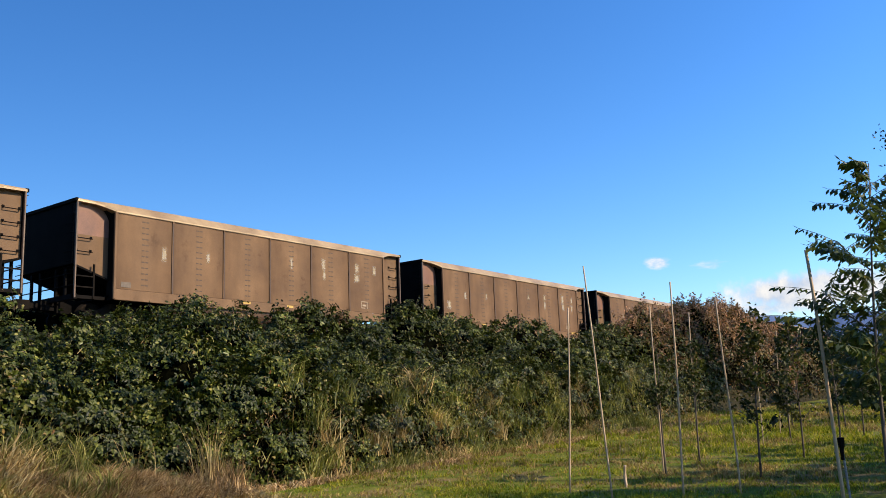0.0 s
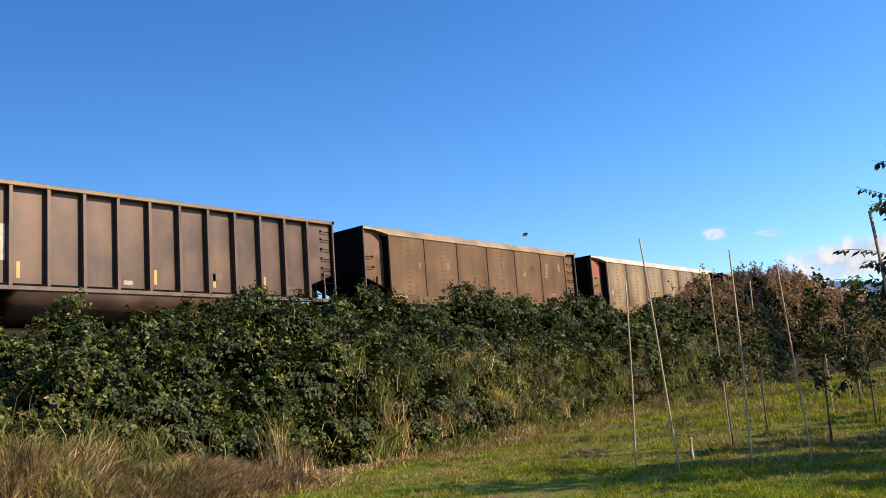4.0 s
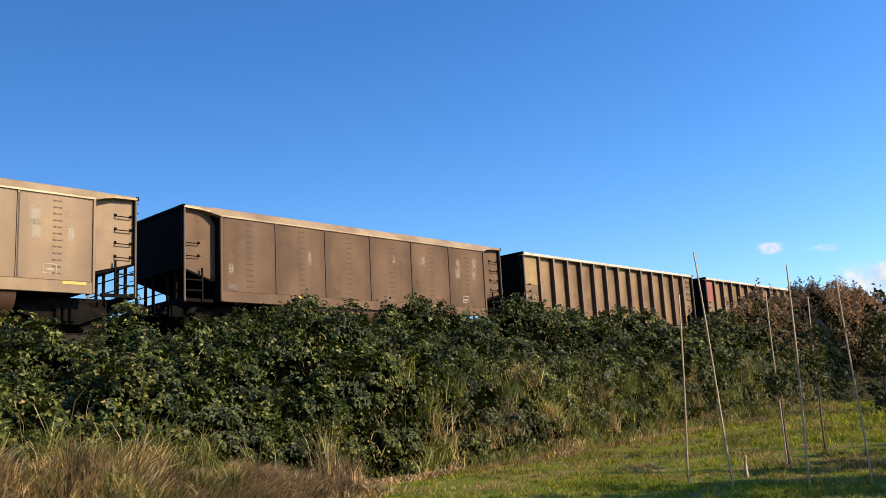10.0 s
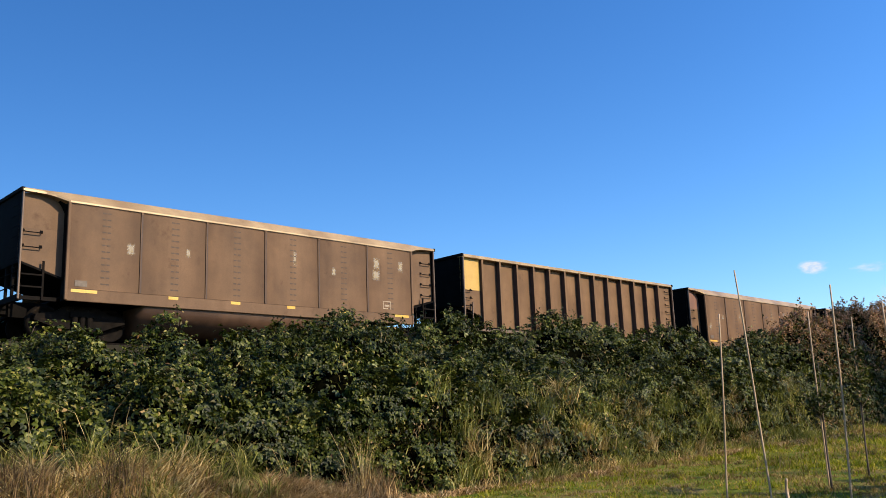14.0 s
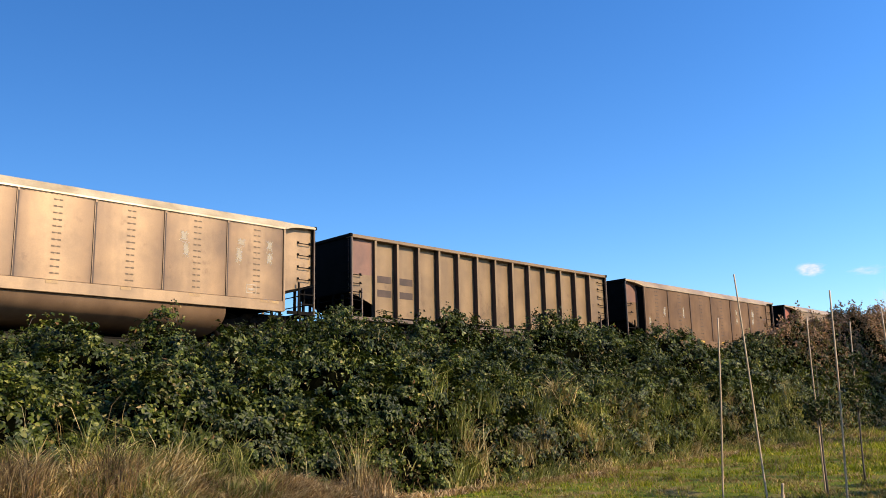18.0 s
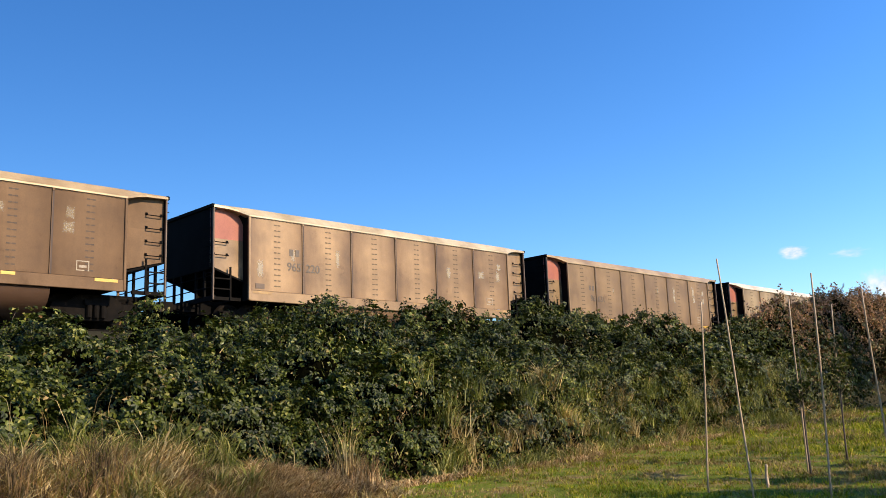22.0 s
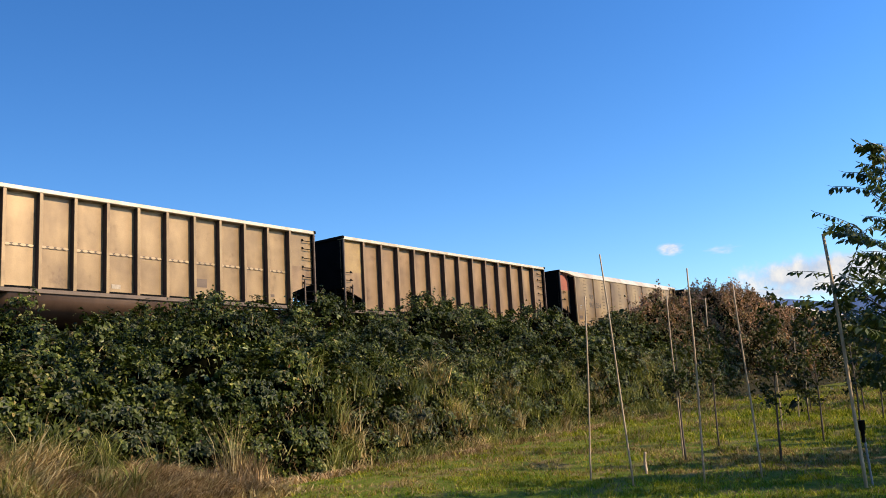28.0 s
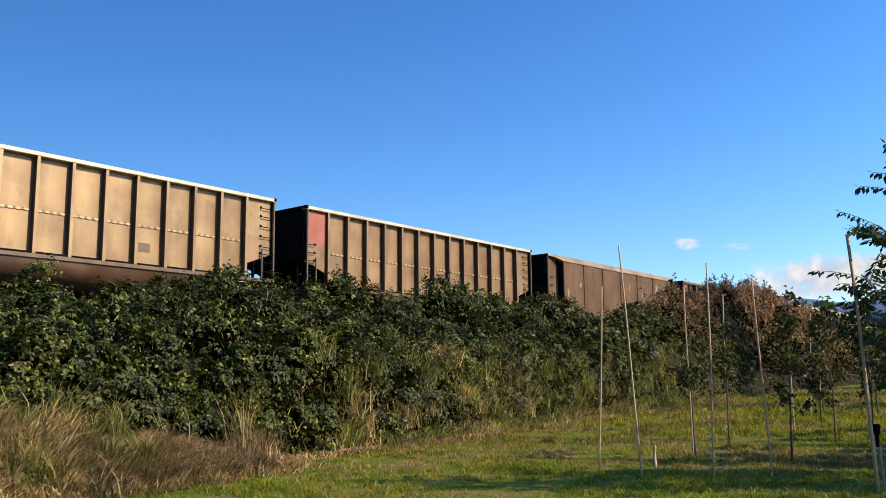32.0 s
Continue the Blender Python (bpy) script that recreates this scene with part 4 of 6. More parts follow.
def bramble_sprays(name, n, x0, x1, smin, smax, mat, keep, label, sink=0.4, y1=19.6):
    """Leaves of three leaflets each, in sprays that face alike."""
    x, y = thicket_points(n, x0, x1, y1)
    m = keep(x, y)
    x, y = x[m], y[m]
    z, N = thicket_frame(x, y)
    P = np.stack([x, y, z], 1) - N * ((rng.random(len(x)) ** 1.5) * sink - 0.06)[:, None]
    cell = np.floor(P / np.array([0.34, 0.3, 0.22])).astype(int)
    h = (cell[:, 0] * 73856093 ^ cell[:, 1] * 19349663 ^ cell[:, 2] * 83492791) & 4095
    spray = _sprays[h]
    face = unit(N * 0.45 + np.array([0.1, -0.3, 0.42]) + spray * 0.55 + rng.normal(size=(len(x), 3)) * 0.33)
    P = P + spray * 0.07
    d = _sprays[(h * 7 + 11) & 4095] * 0.6 + rng.normal(size=(len(x), 3)) * 0.7 + np.array([0, -0.5, -0.35])
    d = unit(d - face * (d * face).sum(1)[:, None])
    b = np.cross(face, d)
    size = smin + (smax - smin) * rng.random(len(x)) ** 1.4
    V = [ovate(P, d, face, size)]
    for k in (-1, 1):
        V.append(ovate(P, unit(d * 0.35 + k * b * 0.94 - face * 0.12), unit(face + k * b * 0.18), size * 0.85))
    V = np.stack(V, 1).reshape(-1, 6, 3)
    return tagged(new(name, quads_mesh(name, V, 6, OVATE_F, mat)), label, "shrub", kind="stuff")


def patch(x, y, s, k):
    return vnoise(x * s + k, y * s + 3 * k)


# near-black sheet under the leaves, painted as the shade within the thicket
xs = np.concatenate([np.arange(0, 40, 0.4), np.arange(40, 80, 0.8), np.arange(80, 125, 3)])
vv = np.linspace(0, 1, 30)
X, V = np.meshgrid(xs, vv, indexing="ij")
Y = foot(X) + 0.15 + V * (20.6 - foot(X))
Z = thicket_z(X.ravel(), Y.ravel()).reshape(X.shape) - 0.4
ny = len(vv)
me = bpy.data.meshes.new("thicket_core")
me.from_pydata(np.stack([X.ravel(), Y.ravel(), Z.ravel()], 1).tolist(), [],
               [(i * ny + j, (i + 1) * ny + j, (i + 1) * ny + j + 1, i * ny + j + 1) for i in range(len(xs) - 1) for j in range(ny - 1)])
me.materials.append(surface("painted_shade_mass", [(0.3, (0.001, 0.0013, 0.0005)), (0.7, (0.004, 0.004, 0.002))], 2.5, 1.0, 0, 14, 0.6, 0.6, dist=0.06, gloss=0.0))
tagged(new("thicket_core", me), "near-black sheet painted as shade inside the bramble thicket", "shrub", kind="stuff")


def rusty(x, y):
    """Where the shrubs turn red: the tall group further along the bank."""
    return np.clip((x - 33) / 6, 0, 1) * np.clip((70 - x) / 8, 0, 1) * np.clip((crest(x) * 0 + y - foot(x)) / 1.2, 0, 1)


def weedy(x, y):
    """Foot of the bank, where tall grass and weeds mix in."""
    q = (y - foot(x)) / np.maximum(17.5 - foot(x), 1)
    near = np.clip(1.1 - q * 9, 0, 1) * np.clip(0.6 + patch(x, y, 0.8, 8), 0.1, 1)
    band = np.clip((patch(x, y, 0.42, 2) + 0.5 * patch(x, y, 1.3, 9) + 0.12) * 2.2, 0, 1) * np.clip((x - 13) / 4, 0, 1) * np.clip((38 - x) / 6, 0, 1)
    band = band * np.clip((0.4 + 0.28 * patch(x, y, 0.7, 4) - q) * 5, 0, 1)
    return np.maximum(near * 0.4 * np.clip((x - 9) / 4, 0.1, 1), band * 0.8)


def gaps(x, y):
    """Dark holes between the sprays of leaves."""
    z = thicket_z(x, y)
    return (0.75 * (vnoise(x * 2.3 + 4, (z + 0.5 * y) * 2.3) < -0.3) + 0.5 * (vnoise(x * 4.7, (z + 0.5 * y) * 4.7 + 8) < -0.35))


dice = lambda x: rng.random(len(x))
bramble_sprays("bramble_thicket", 155000, 2, 26, 0.05, 0.104, GREEN_LEAF,
               lambda x, y: dice(x) > weedy(x, y) * 0.9 + gaps(x, y), "dense dark green blackberry brambles on the bank")
bramble_sprays("bramble_thicket", 42000, 26, 46, 0.07, 0.13, GREEN_LEAF,
               lambda x, y: dice(x) > np.maximum(weedy(x, y) * 0.9, rusty(x, y) * 0.8) + 0.6 * gaps(x, y), "dense dark green blackberry brambles on the bank", 0.3)
bramble_sprays("bramble_thicket", 800, 3, 20, 0.085, 0.13, PALE_LEAF, lambda x, y: patch(x, y, 0.6, 17) > 0.2, "larger pale green bramble leaves among the dark ones", 0.1)
bramble_leaves("bramble_thicket", 22000, 46, 122, 0.12, 0.26, DULL_LEAF, lambda x, y: dice(x) > rusty(x, y) * 0.75, "olive brambles further along the bank")
bramble_leaves("autumn_shrubs", 130000, 36, 68, 0.05, 0.125, RUST_LEAF, lambda x, y: dice(x) < rusty(x, y) * 0.95 + 0.02, "tall shrubs with rusty red autumn leaves", 0.5)
bramble_leaves("withered_brambles", 40000, 2, 46, 0.05, 0.11, DULL_LEAF, lambda x, y: dice(x) < 0.12 + 0.5 * (patch(x, y, 0.5, 6) > 0.3) + weedy(x, y) * 0.45, "brownish withered leaves among the brambles", 0.15)


# added scrub beyond the track: unseen dark backing against sky under the cars
xs = np.arange(-6, 64, 0.5)
top = np.array([rail_z(a) for a in xs]) - 0.42
ridge_h = lambda x: 1.8 + 0.35 * np.clip((x - 14) / 3, 0, 1) + 0.3 * vnoise(x * 0.5, 0 * x + 7) + 0.2 * vnoise(x * 1.4, 0 * x + 2)
rows = [(30.3, 0 * xs - 0.05), (30.7, ridge_h(xs) * 0.8), (31.4, ridge_h(xs) - 0.1), (32.4, 0 * xs - 1.2)]
v = [(a, yy, b + c) for yy, hh in rows for a, b, c in zip(xs, top, hh)]
nx = len(xs)
me = bpy.data.meshes.new("trackside_scrub")
me.from_pydata([tuple(map(float, p)) for p in v], [], [(k * nx + i, k * nx + i + 1, (k + 1) * nx + i + 1, (k + 1) * nx + i) for k in range(3) for i in range(nx - 1)])
me.materials.append(bpy.data.materials["painted_shade_mass"])
scrub = tagged(new("trackside_scrub", me), "added dark backing beyond the track, shaped as low scrub", "shrub", kind="stuff")
n = 26000
x = -6 + 70 * rng.random(n)
q = rng.random(n)
P = np.stack([x, 30.25 + 1.4 * q, np.array([rail_z(a) for a in x]) - 0.42 + ridge_h(x) * np.minimum(1, 2 * q) * (0.75 + 0.3 * rng.random(n))], 1)
part("leafage", quads_mesh("leafage", leaf_patch(P, unit(rng.normal(size=(n, 3)) + np.array([0.1, -0.5, 0.4])), 0.06 + 0.1 * rng.random(n), 0.6), 4, LEAF_F, DULL_LEAF), DULL_LEAF, scrub)
tagged(scrub.children[0], "dull olive leaves of the added backing", kind="stuff")


def cane_shoots(name, n, x0, x1, mat, label, hmin, hmax, leaf):
    """Arching shoots that stand out of the crest, with leaves along them."""
    x = x0 + (x1 - x0) * rng.random(n)
    y = 17.0 + rng.random(n) * 1.6
    z = thicket_z(x, y)
    h = hmin + (hmax - hmin) * rng.random(n) ** 2
    q = rng.random(n) * 2 * math.pi
    bm = bmesh.new()
    Ps, Ns, Ss = [], [], []
    for i in range(n):
        a = Vector((x[i], y[i], z[i] - 0.25))
        d = Vector((math.cos(q[i]), math.sin(q[i]) * 0.5, 0))
        prev = a
        for k in range(1, 5):
            u = k / 4
            c = a + Vector((0, 0, (h[i] + 0.25) * (u - 0.18 * u * u))) + d * h[i] * 0.45 * u * u
            rod(bm, prev, c, 0.008 * (1.2 - u * 0.7), n=4, caps=False)
            for _ in range(4):
                Ps.append(c + Vector(rng.normal(size=3)) * 0.06)
                Ns.append(rng.normal(size=3) + np.array([0.1, -0.5, 0.4]))
                Ss.append(leaf * (0.7 + 0.6 * rng.random()))
            prev = c
    ob = tagged(new(name, finish(bm, name, BARK)), label, "shrub", kind="stuff")
    me = quads_mesh("shoot_leaves", leaf_patch(np.array(Ps), unit(np.array(Ns)), np.array(Ss)), 4, LEAF_F, mat)
    part("shoot_leaves", me, mat, ob)
    tagged(ob.children[0], label, kind="stuff")


cane_shoots("bramble_shoots", 130, 4, 36, GREEN_LEAF, "young bramble shoots above the thicket", 0.1, 0.42, 0.085)
cane_shoots("shrub_twigs", 190, 37, 62, RUST_LEAF, "thin reddish twigs above the shrubs", 0.2, 0.9, 0.12)


# ---- grasses ----
def grass(name, x, y, z, hmin, hmax, lean, wide, mat, label, category="grass"):
    n = len(x)
    h = hmin + (hmax - hmin) * rng.random(n) ** 1.4
    V = blades(np.stack([x, y, z], 1), h, h * lean * (0.3 + rng.random(n)), np.full(n, wide))
    return tagged(new(name, quads_mesh(name, V, 5, BLADE_F, mat)), label, category, kind="stuff")


def ground_np(x, y):
    near = np.maximum(0.0, 1 - np.hypot(x - 10, y - 6) / 60)
    return np.array([0.05 * lump(a, b, 0.3) for a, b in zip(x, y)]) * near


# lawn: denser near the camera, greener and drier by patches
n = 200000
dist = 8.2 + 52 * rng.random(n) ** 2.5
ang = np.radians(4 + 58 * rng.random(n))
x, y = dist * np.cos(ang), dist * np.sin(ang)
m = y < foot(x) + 0.4
x, y = x[m], y[m]
z = ground_np(x, y) - 0.01
d = np.hypot(x, y)
tuft = 0.6 * patch(x, y, 1.6, 5) + 0.8 * patch(x, y, 4.2, 6)
h = (0.02 + 0.055 * rng.random(len(x))) * (0.5 + 1.5 * np.clip(tuft + 0.15, 0, 1)) * np.clip(d / 15, 0.8, 2)
V = blades(np.stack([x, y, z], 1), h, h * (0.5 + 1.2 * rng.random(len(x))), 0.0075 * np.clip(d / 9, 1, 5))
dry = patch(x, y, 0.42, 3) + 0.6 * patch(x, y, 1.4, 7) + 0.35 * rng.normal(size=len(x)) + 0.5 * np.exp(-((foot(x) - y) / 1.0) ** 2) * (x > 11) - 0.4 * (x < 11.5)
lush = (dry < 0.16) & ((12.2 - x) * 0.3 + 0.9 * patch(x, y, 0.35, 21) + 0.4 * patch(x, y, 1.5, 2) + 0.2 * rng.normal(size=len(x)) > 0.12)
tagged(new("lawn_grass", quads_mesh("lawn_grass", V[(dry < 0.16) & ~lush], 5, BLADE_F, LAWN)), "short olive green lawn grass", "grass", kind="stuff")
tagged(new("lush_lawn_grass", quads_mesh("lush_lawn_grass", V[lush], 5, BLADE_F, LUSH)), "fresh bright green lawn grass", "grass", kind="stuff")
tagged(new("worn_lawn_grass", quads_mesh("worn_lawn_grass", V[dry >= 0.16], 5, BLADE_F, DRYLAWN)), "dry straw-coloured grass in worn patches of the lawn", "grass", kind="stuff")
# tussocks that stand up out of the turf
n = 7600
dist = 8.2 + 42 * rng.random(n) ** 1.9
ang = np.radians(4 + 58 * rng.random(n))
cx, cy = dist * np.cos(ang), dist * np.sin(ang)
m = (cy < foot(cx) + 0.2) & (patch(cx, cy, 1.1, 12) + 0.5 * patch(cx, cy, 3.1, 4) > -0.25)
cx, cy = cx[m], cy[m]
big = (0.5 + rng.random(len(cx))) * np.clip(np.hypot(cx, cy) / 16, 0.8, 2)
i = np.repeat(np.arange(len(cx)), 24)
q, r = rng.random(len(i)) * 2 * math.pi, np.abs(rng.normal(size=len(i))) * 0.07 * big[i]
x, y = cx[i] + r * np.cos(q), cy[i] + r * np.sin(q)
h = (0.04 + 0.085 * rng.random(len(i))) * big[i]
V = blades(np.stack([x, y, ground_np(x, y) - 0.01], 1), h, h * (0.3 + 1.1 * rng.random(len(i))), 0.007 * np.clip(np.hypot(x, y) / 9, 1, 4))
dry = (patch(x, y, 0.42, 3) + 0.5 * patch(x, y, 1.4, 7) + 0.3 * rng.normal(size=len(x)) - 0.4 * (x < 11.5)) >= 0.22
tagged(new("lawn_tussocks", quads_mesh("lawn_tussocks", V[~dry], 5, BLADE_F, LAWN)), "uneven green tussocks in the lawn", "grass", kind="stuff")
tagged(new("dry_tussocks", quads_mesh("dry_tussocks", V[dry], 5, BLADE_F, DRYLAWN)), "straw-coloured tussocks in the lawn", "grass", kind="stuff")
# dry thatch on worn patches
n = 26000
dist = 8 + 50 * rng.random(n) ** 1.8
ang = np.radians(2 + 72 * rng.random(n))
x, y = dist * np.cos(ang), dist * np.sin(ang)
edge = np.exp(-((foot(x) - y) / 1.3) ** 2)
m = (y < foot(x) + 0.4) & (dice(x) < 0.65 * (patch(x, y, 0.45, 3) > 0.12) + edge * 0.8)
x, y = x[m], y[m]
grass("dry_thatch", x, y, ground_np(x, y), 0.03, 0.11, 1.6, 0.014, DRYLAWN, "dry straw-coloured thatch in the lawn")
# sloping verge of thatch and tall grass at the foot of the bank, on the near stretch
def verge(x, y):
    return np.clip((y - foot(x) + 1.25) * 0.62, -0.02, 1.15) * np.clip((10.1 - x) / 4.0, 0.0, 1)


xs, vv = np.arange(-2, 13, 0.35), np.linspace(-1.4, 1.6, 14)
X, V = np.meshgrid(xs, vv, indexing="ij")
Y = foot(X) + V
Z = verge(X, Y) + 0.08 * vnoise(X * 1.8, Y * 1.8) - 0.05
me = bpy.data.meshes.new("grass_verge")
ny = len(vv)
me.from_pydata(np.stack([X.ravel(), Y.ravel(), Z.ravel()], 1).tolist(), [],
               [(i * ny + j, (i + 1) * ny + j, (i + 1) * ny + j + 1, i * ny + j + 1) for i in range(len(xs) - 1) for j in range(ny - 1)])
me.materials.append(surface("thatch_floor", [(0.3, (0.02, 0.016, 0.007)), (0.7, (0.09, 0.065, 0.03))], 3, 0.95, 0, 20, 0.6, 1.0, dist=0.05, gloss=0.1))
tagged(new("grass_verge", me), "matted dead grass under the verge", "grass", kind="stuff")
n = 34000
x = 1.5 + 10.2 * rng.random(n)
y = foot(x) - 1.35 + 1.3 * rng.random(n)
m = dice(x) < np.clip((10.0 - x) / 2.0, 0.0, 1)
x, y = x[m], y[m]
grass("matted_dry_grass", x, y, verge(x, y) - 0.03, 0.05, 0.2, 2.0, 0.017, STRAW, "matted dry straw grass at the foot of the bank")


def tufts(name, count, per, mat, hmin, hmax, label, lo, hi, x0=1.5, x1=9.0, wide=0.011):
    """Grass in arching tufts along the verge."""
    cx = x0 + (x1 - x0) * rng.random(count)
    cy = foot(cx) - 1.2 + lo + (hi - lo) * rng.random(count)
    big = 0.6 + 0.6 * rng.random(count)
    i = np.repeat(np.arange(count), per)
    q, r = rng.random(len(i)) * 2 * math.pi, np.abs(rng.normal(size=len(i))) * 0.1
    x, y = cx[i] + r * np.cos(q), cy[i] + r * np.sin(q)
    P = np.stack([x, y, verge(x, y) - 0.04], 1)
    h = (hmin + (hmax - hmin) * rng.random(len(i))) * big[i]
    V = blades(P, h, h * (0.3 + 1.2 * rng.random(len(i))), wide * (0.7 + 0.7 * rng.random(len(i))))
    return tagged(new(name, quads_mesh(name, V, 5, BLADE_F, mat)), label, "grass", kind="stuff")


tufts("straw_tufts", 150, 60, STRAW, 0.2, 0.55, "arching tufts of dry straw grass on the verge", -0.1, 1.3, 1.5, 6.2, 0.019)
tufts("straw_tufts", 30, 60, STRAW, 0.15, 0.35, "low tufts of dry straw grass on the verge", -0.1, 0.8, 6.2, 9.4, 0.017)
tufts("green_tufts", 26, 90, GRASS, 0.25, 0.7, "rank green grass tufts on the verge", 0.1, 1.5, 4.5, 6.9, 0.013)
tufts("green_tufts", 9, 70, GRASS, 0.2, 0.5, "rank green grass tufts on the verge", 0.3, 1.6, 1.5, 4.5, 0.012)
tufts("rusty_tufts", 7, 200, RUSTGRASS, 0.15, 0.6, "rusty dead weeds on the verge", 0.6, 1.6, 2.2, 5.0, 0.009)
n = 200
x = 1.5 + 8 * rng.random(n)
y = foot(x) - 0.9 + 2.1 * rng.random(n)
grass("seed_stalks", x, y, verge(x, y), 0.4, 1.0, 0.8, 0.008, STRAW, "long pale seed stalks standing over the verge")
# arching clumps of long grass along the toe further on
cx = 11.5 + 20 * rng.random(64) ** 1.1
cy = foot(cx) + 0.05 + 0.75 * rng.random(64) ** 1.5
i = np.repeat(np.arange(64), 150)
q, r = rng.random(len(i)) * 2 * math.pi, np.abs(rng.normal(size=len(i))) * 0.16
x, y = cx[i] + r * np.cos(q), cy[i] + r * np.sin(q)
z = np.maximum(thicket_z(cx, cy) - 0.45, 0)[i]
h = (0.3 + 0.5 * rng.random(len(i))) * (0.6 + 0.6 * rng.random(64))[i]
V = blades(np.stack([x, y, z], 1), h, h * (0.3 + 0.9 * rng.random(len(i))), 0.012 + 0.008 * rng.random(len(i)))
green = (rng.random(64) < 0.72)[i]
tagged(new("toe_grass", quads_mesh("toe_grass", V[green], 5, BLADE_F, GRASS)), "arching clumps of pale green grass below the brambles", "grass", kind="stuff")
tagged(new("toe_straw", quads_mesh("toe_straw", V[~green], 5, BLADE_F, STRAW)), "arching clumps of dry straw below the brambles", "grass", kind="stuff")
# brown litter of dead leaves and stems along the edge of the lawn
n = 26000
x = 9 + 30 * rng.random(n)
y = foot(x) - 0.55 + 0.95 * rng.random(n) + 0.25 * patch(x, 0 * x, 0.5, 5)
grass("leaf_litter", x, y, np.maximum(thicket_z(x, y) - 0.5, 0) * (y > foot(x)) + ground_np(x, y) - 0.01, 0.03, 0.2, 1.8, 0.02, LITTER, "brown dead leaves and stems along the lawn's edge")
# reddish matted litter on the verge
n = 30000
x = 5.4 + 3.7 * rng.random(n) ** 0.9
y = foot(x) - 1.1 + 1.1 * rng.random(n)
m = patch(x, y, 0.8, 14) + 0.3 * patch(x, y, 2.3, 3) > -0.45
x, y = x[m], y[m]
grass("verge_litter", x, y, verge(x, y) - 0.02, 0.06, 0.34, 1.5, 0.014, LITTER, "matted reddish dead stems on the verge")
# weeds and grass mixed into the foot further along
n = 100000
x = 8 + 34 * rng.random(n)
y = foot(x) - 0.3 + 4.2 * rng.random(n) ** 1.2
m = dice(x) < weedy(x, y) * 0.9 + 0.03
x, y = x[m], y[m]
z = np.maximum(thicket_z(x, y) - 0.22, 0)
g = patch(x, y, 0.9, 11) + 0.3 * rng.normal(size=len(x))
for name, pick, mat, lab in (("bank_grass", g > -0.4, GRASS, "rank green grass on the lower bank"), ("bank_straw", g <= -0.4, STRAW, "pale dry stalks on the lower bank")):
    grass(name, x[pick], y[pick], z[pick], 0.12, 0.48, 1.2, 0.017, mat, lab)


def stalk_clump(x, y, n, h, spread, mat, label, wide=0.012):
    px, py = x + rng.normal(size=n) * spread, y + rng.normal(size=n) * spread
    ob = grass("dead_stalks", 0 * px + px - x, py - y, 0 * px, h * 0.45, h, 0.35, wide, mat, label, "dead plant")
    ob.location = (x, y, max(0.0, float(thicket_z(np.array([x]), np.array([y]))[0]) - 0.7, float(verge(np.array([x]), np.array([y]))[0]) - 0.05))
    return ob


stalk_clump(8.8, 11.0, 260, 0.62, 0.17, LITTER, "bent clump of rusty dead grass at the foot of the brambles", 0.014)
stalk_clump(8.75, 11.1, 70, 1.5, 0.08, STRAW, "upright clump of pale dead stalks in the brambles", 0.009)
for x, y, n, h, r in ((4.75, 10.85, 320, 0.85, 0.14), (3.6, 10.7, 320, 0.85, 0.2), (9.05, 11.25, 420, 0.75, 0.2)):
    stalk_clump(x, y, n, h, r, RUSTGRASS, "rusty brown dead weed at the foot of the bank", 0.011)

# ---- stakes and young trees on the lawn ----
def leaning(name, base, top, r0, r1, mat, label, category, group, knots=5):
    """A stake with slight bends and nodes."""
    ob = new(name)
    a, b = Vector((*base, 0)), Vector(top)
    ob.location = a
    d = b - a
    n = 10
    bm = bmesh.new()
    side = d.orthogonal().normalized()
    us = [i / n for i in range(n + 1)]
    line = [d * u + side * 0.02 * math.sin(u * 5 + base[0] * 3) for u in us]
    line[0].z -= 0.15
    tube(bm, line, [r0 + (r1 - r0) * u for u in us])
    part("pole", bm, mat, ob, smooth=True)
    for k in range(1, knots):
        u = k / knots
        c = d * u + side * 0.02 * math.sin(u * 5 + base[0] * 3)
        q = d.normalized()
        rr = (r0 + (r1 - r0) * u) * 1.25
        bm = bmesh.new()
        rod(bm, c - q * 0.012, c + q * 0.012, rr, n=8)
        part("node", bm, mat, ob)
    return tagged(ob, label, category, group)


STAKES = (
    ((11.17, 6.34), (11.26, 6.21, 2.59)), ((10.73, 5.46), (10.65, 5.6, 3.06)), ((11.13, 4.665), (11.18, 4.605, 2.77)), ((11.69, 4.13), (11.69, 4.2, 2.54)),
    ((13.9, 6.15), (13.92, 6.14, 2.74)), ((16.2, 6.45), (16.25, 6.4, 2.78)), ((24.16, 7.37), (24.22, 7.19, 2.75)), ((20.2, 6.55), (20.2, 6.5, 2.95)), ((27.5, 8.1), (27.6, 7.9, 2.9)),
)
for i, (b, t) in enumerate(STAKES):
    leaning("garden_stake", b, t, 0.0138 if i < 4 else 0.0135, 0.0098, BAMBOO, "thin weathered wooden stake in the lawn beside a sapling", "stake", "stakes in the lawn")
leaning("garden_stake", (10.875, 2.665), (10.845, 2.765, 2.9), 0.021, 0.018, BAMBOO, "thick pale wooden stake beside the compound-leaved tree", "stake", "stakes in the lawn")
leaning("garden_stake", (12.11, 5.95), (12.13, 5.95, 0.3), 0.022, 0.02, BAMBOO, "short cut-off wooden stake in the lawn", "stake", "stakes in the lawn", 2)

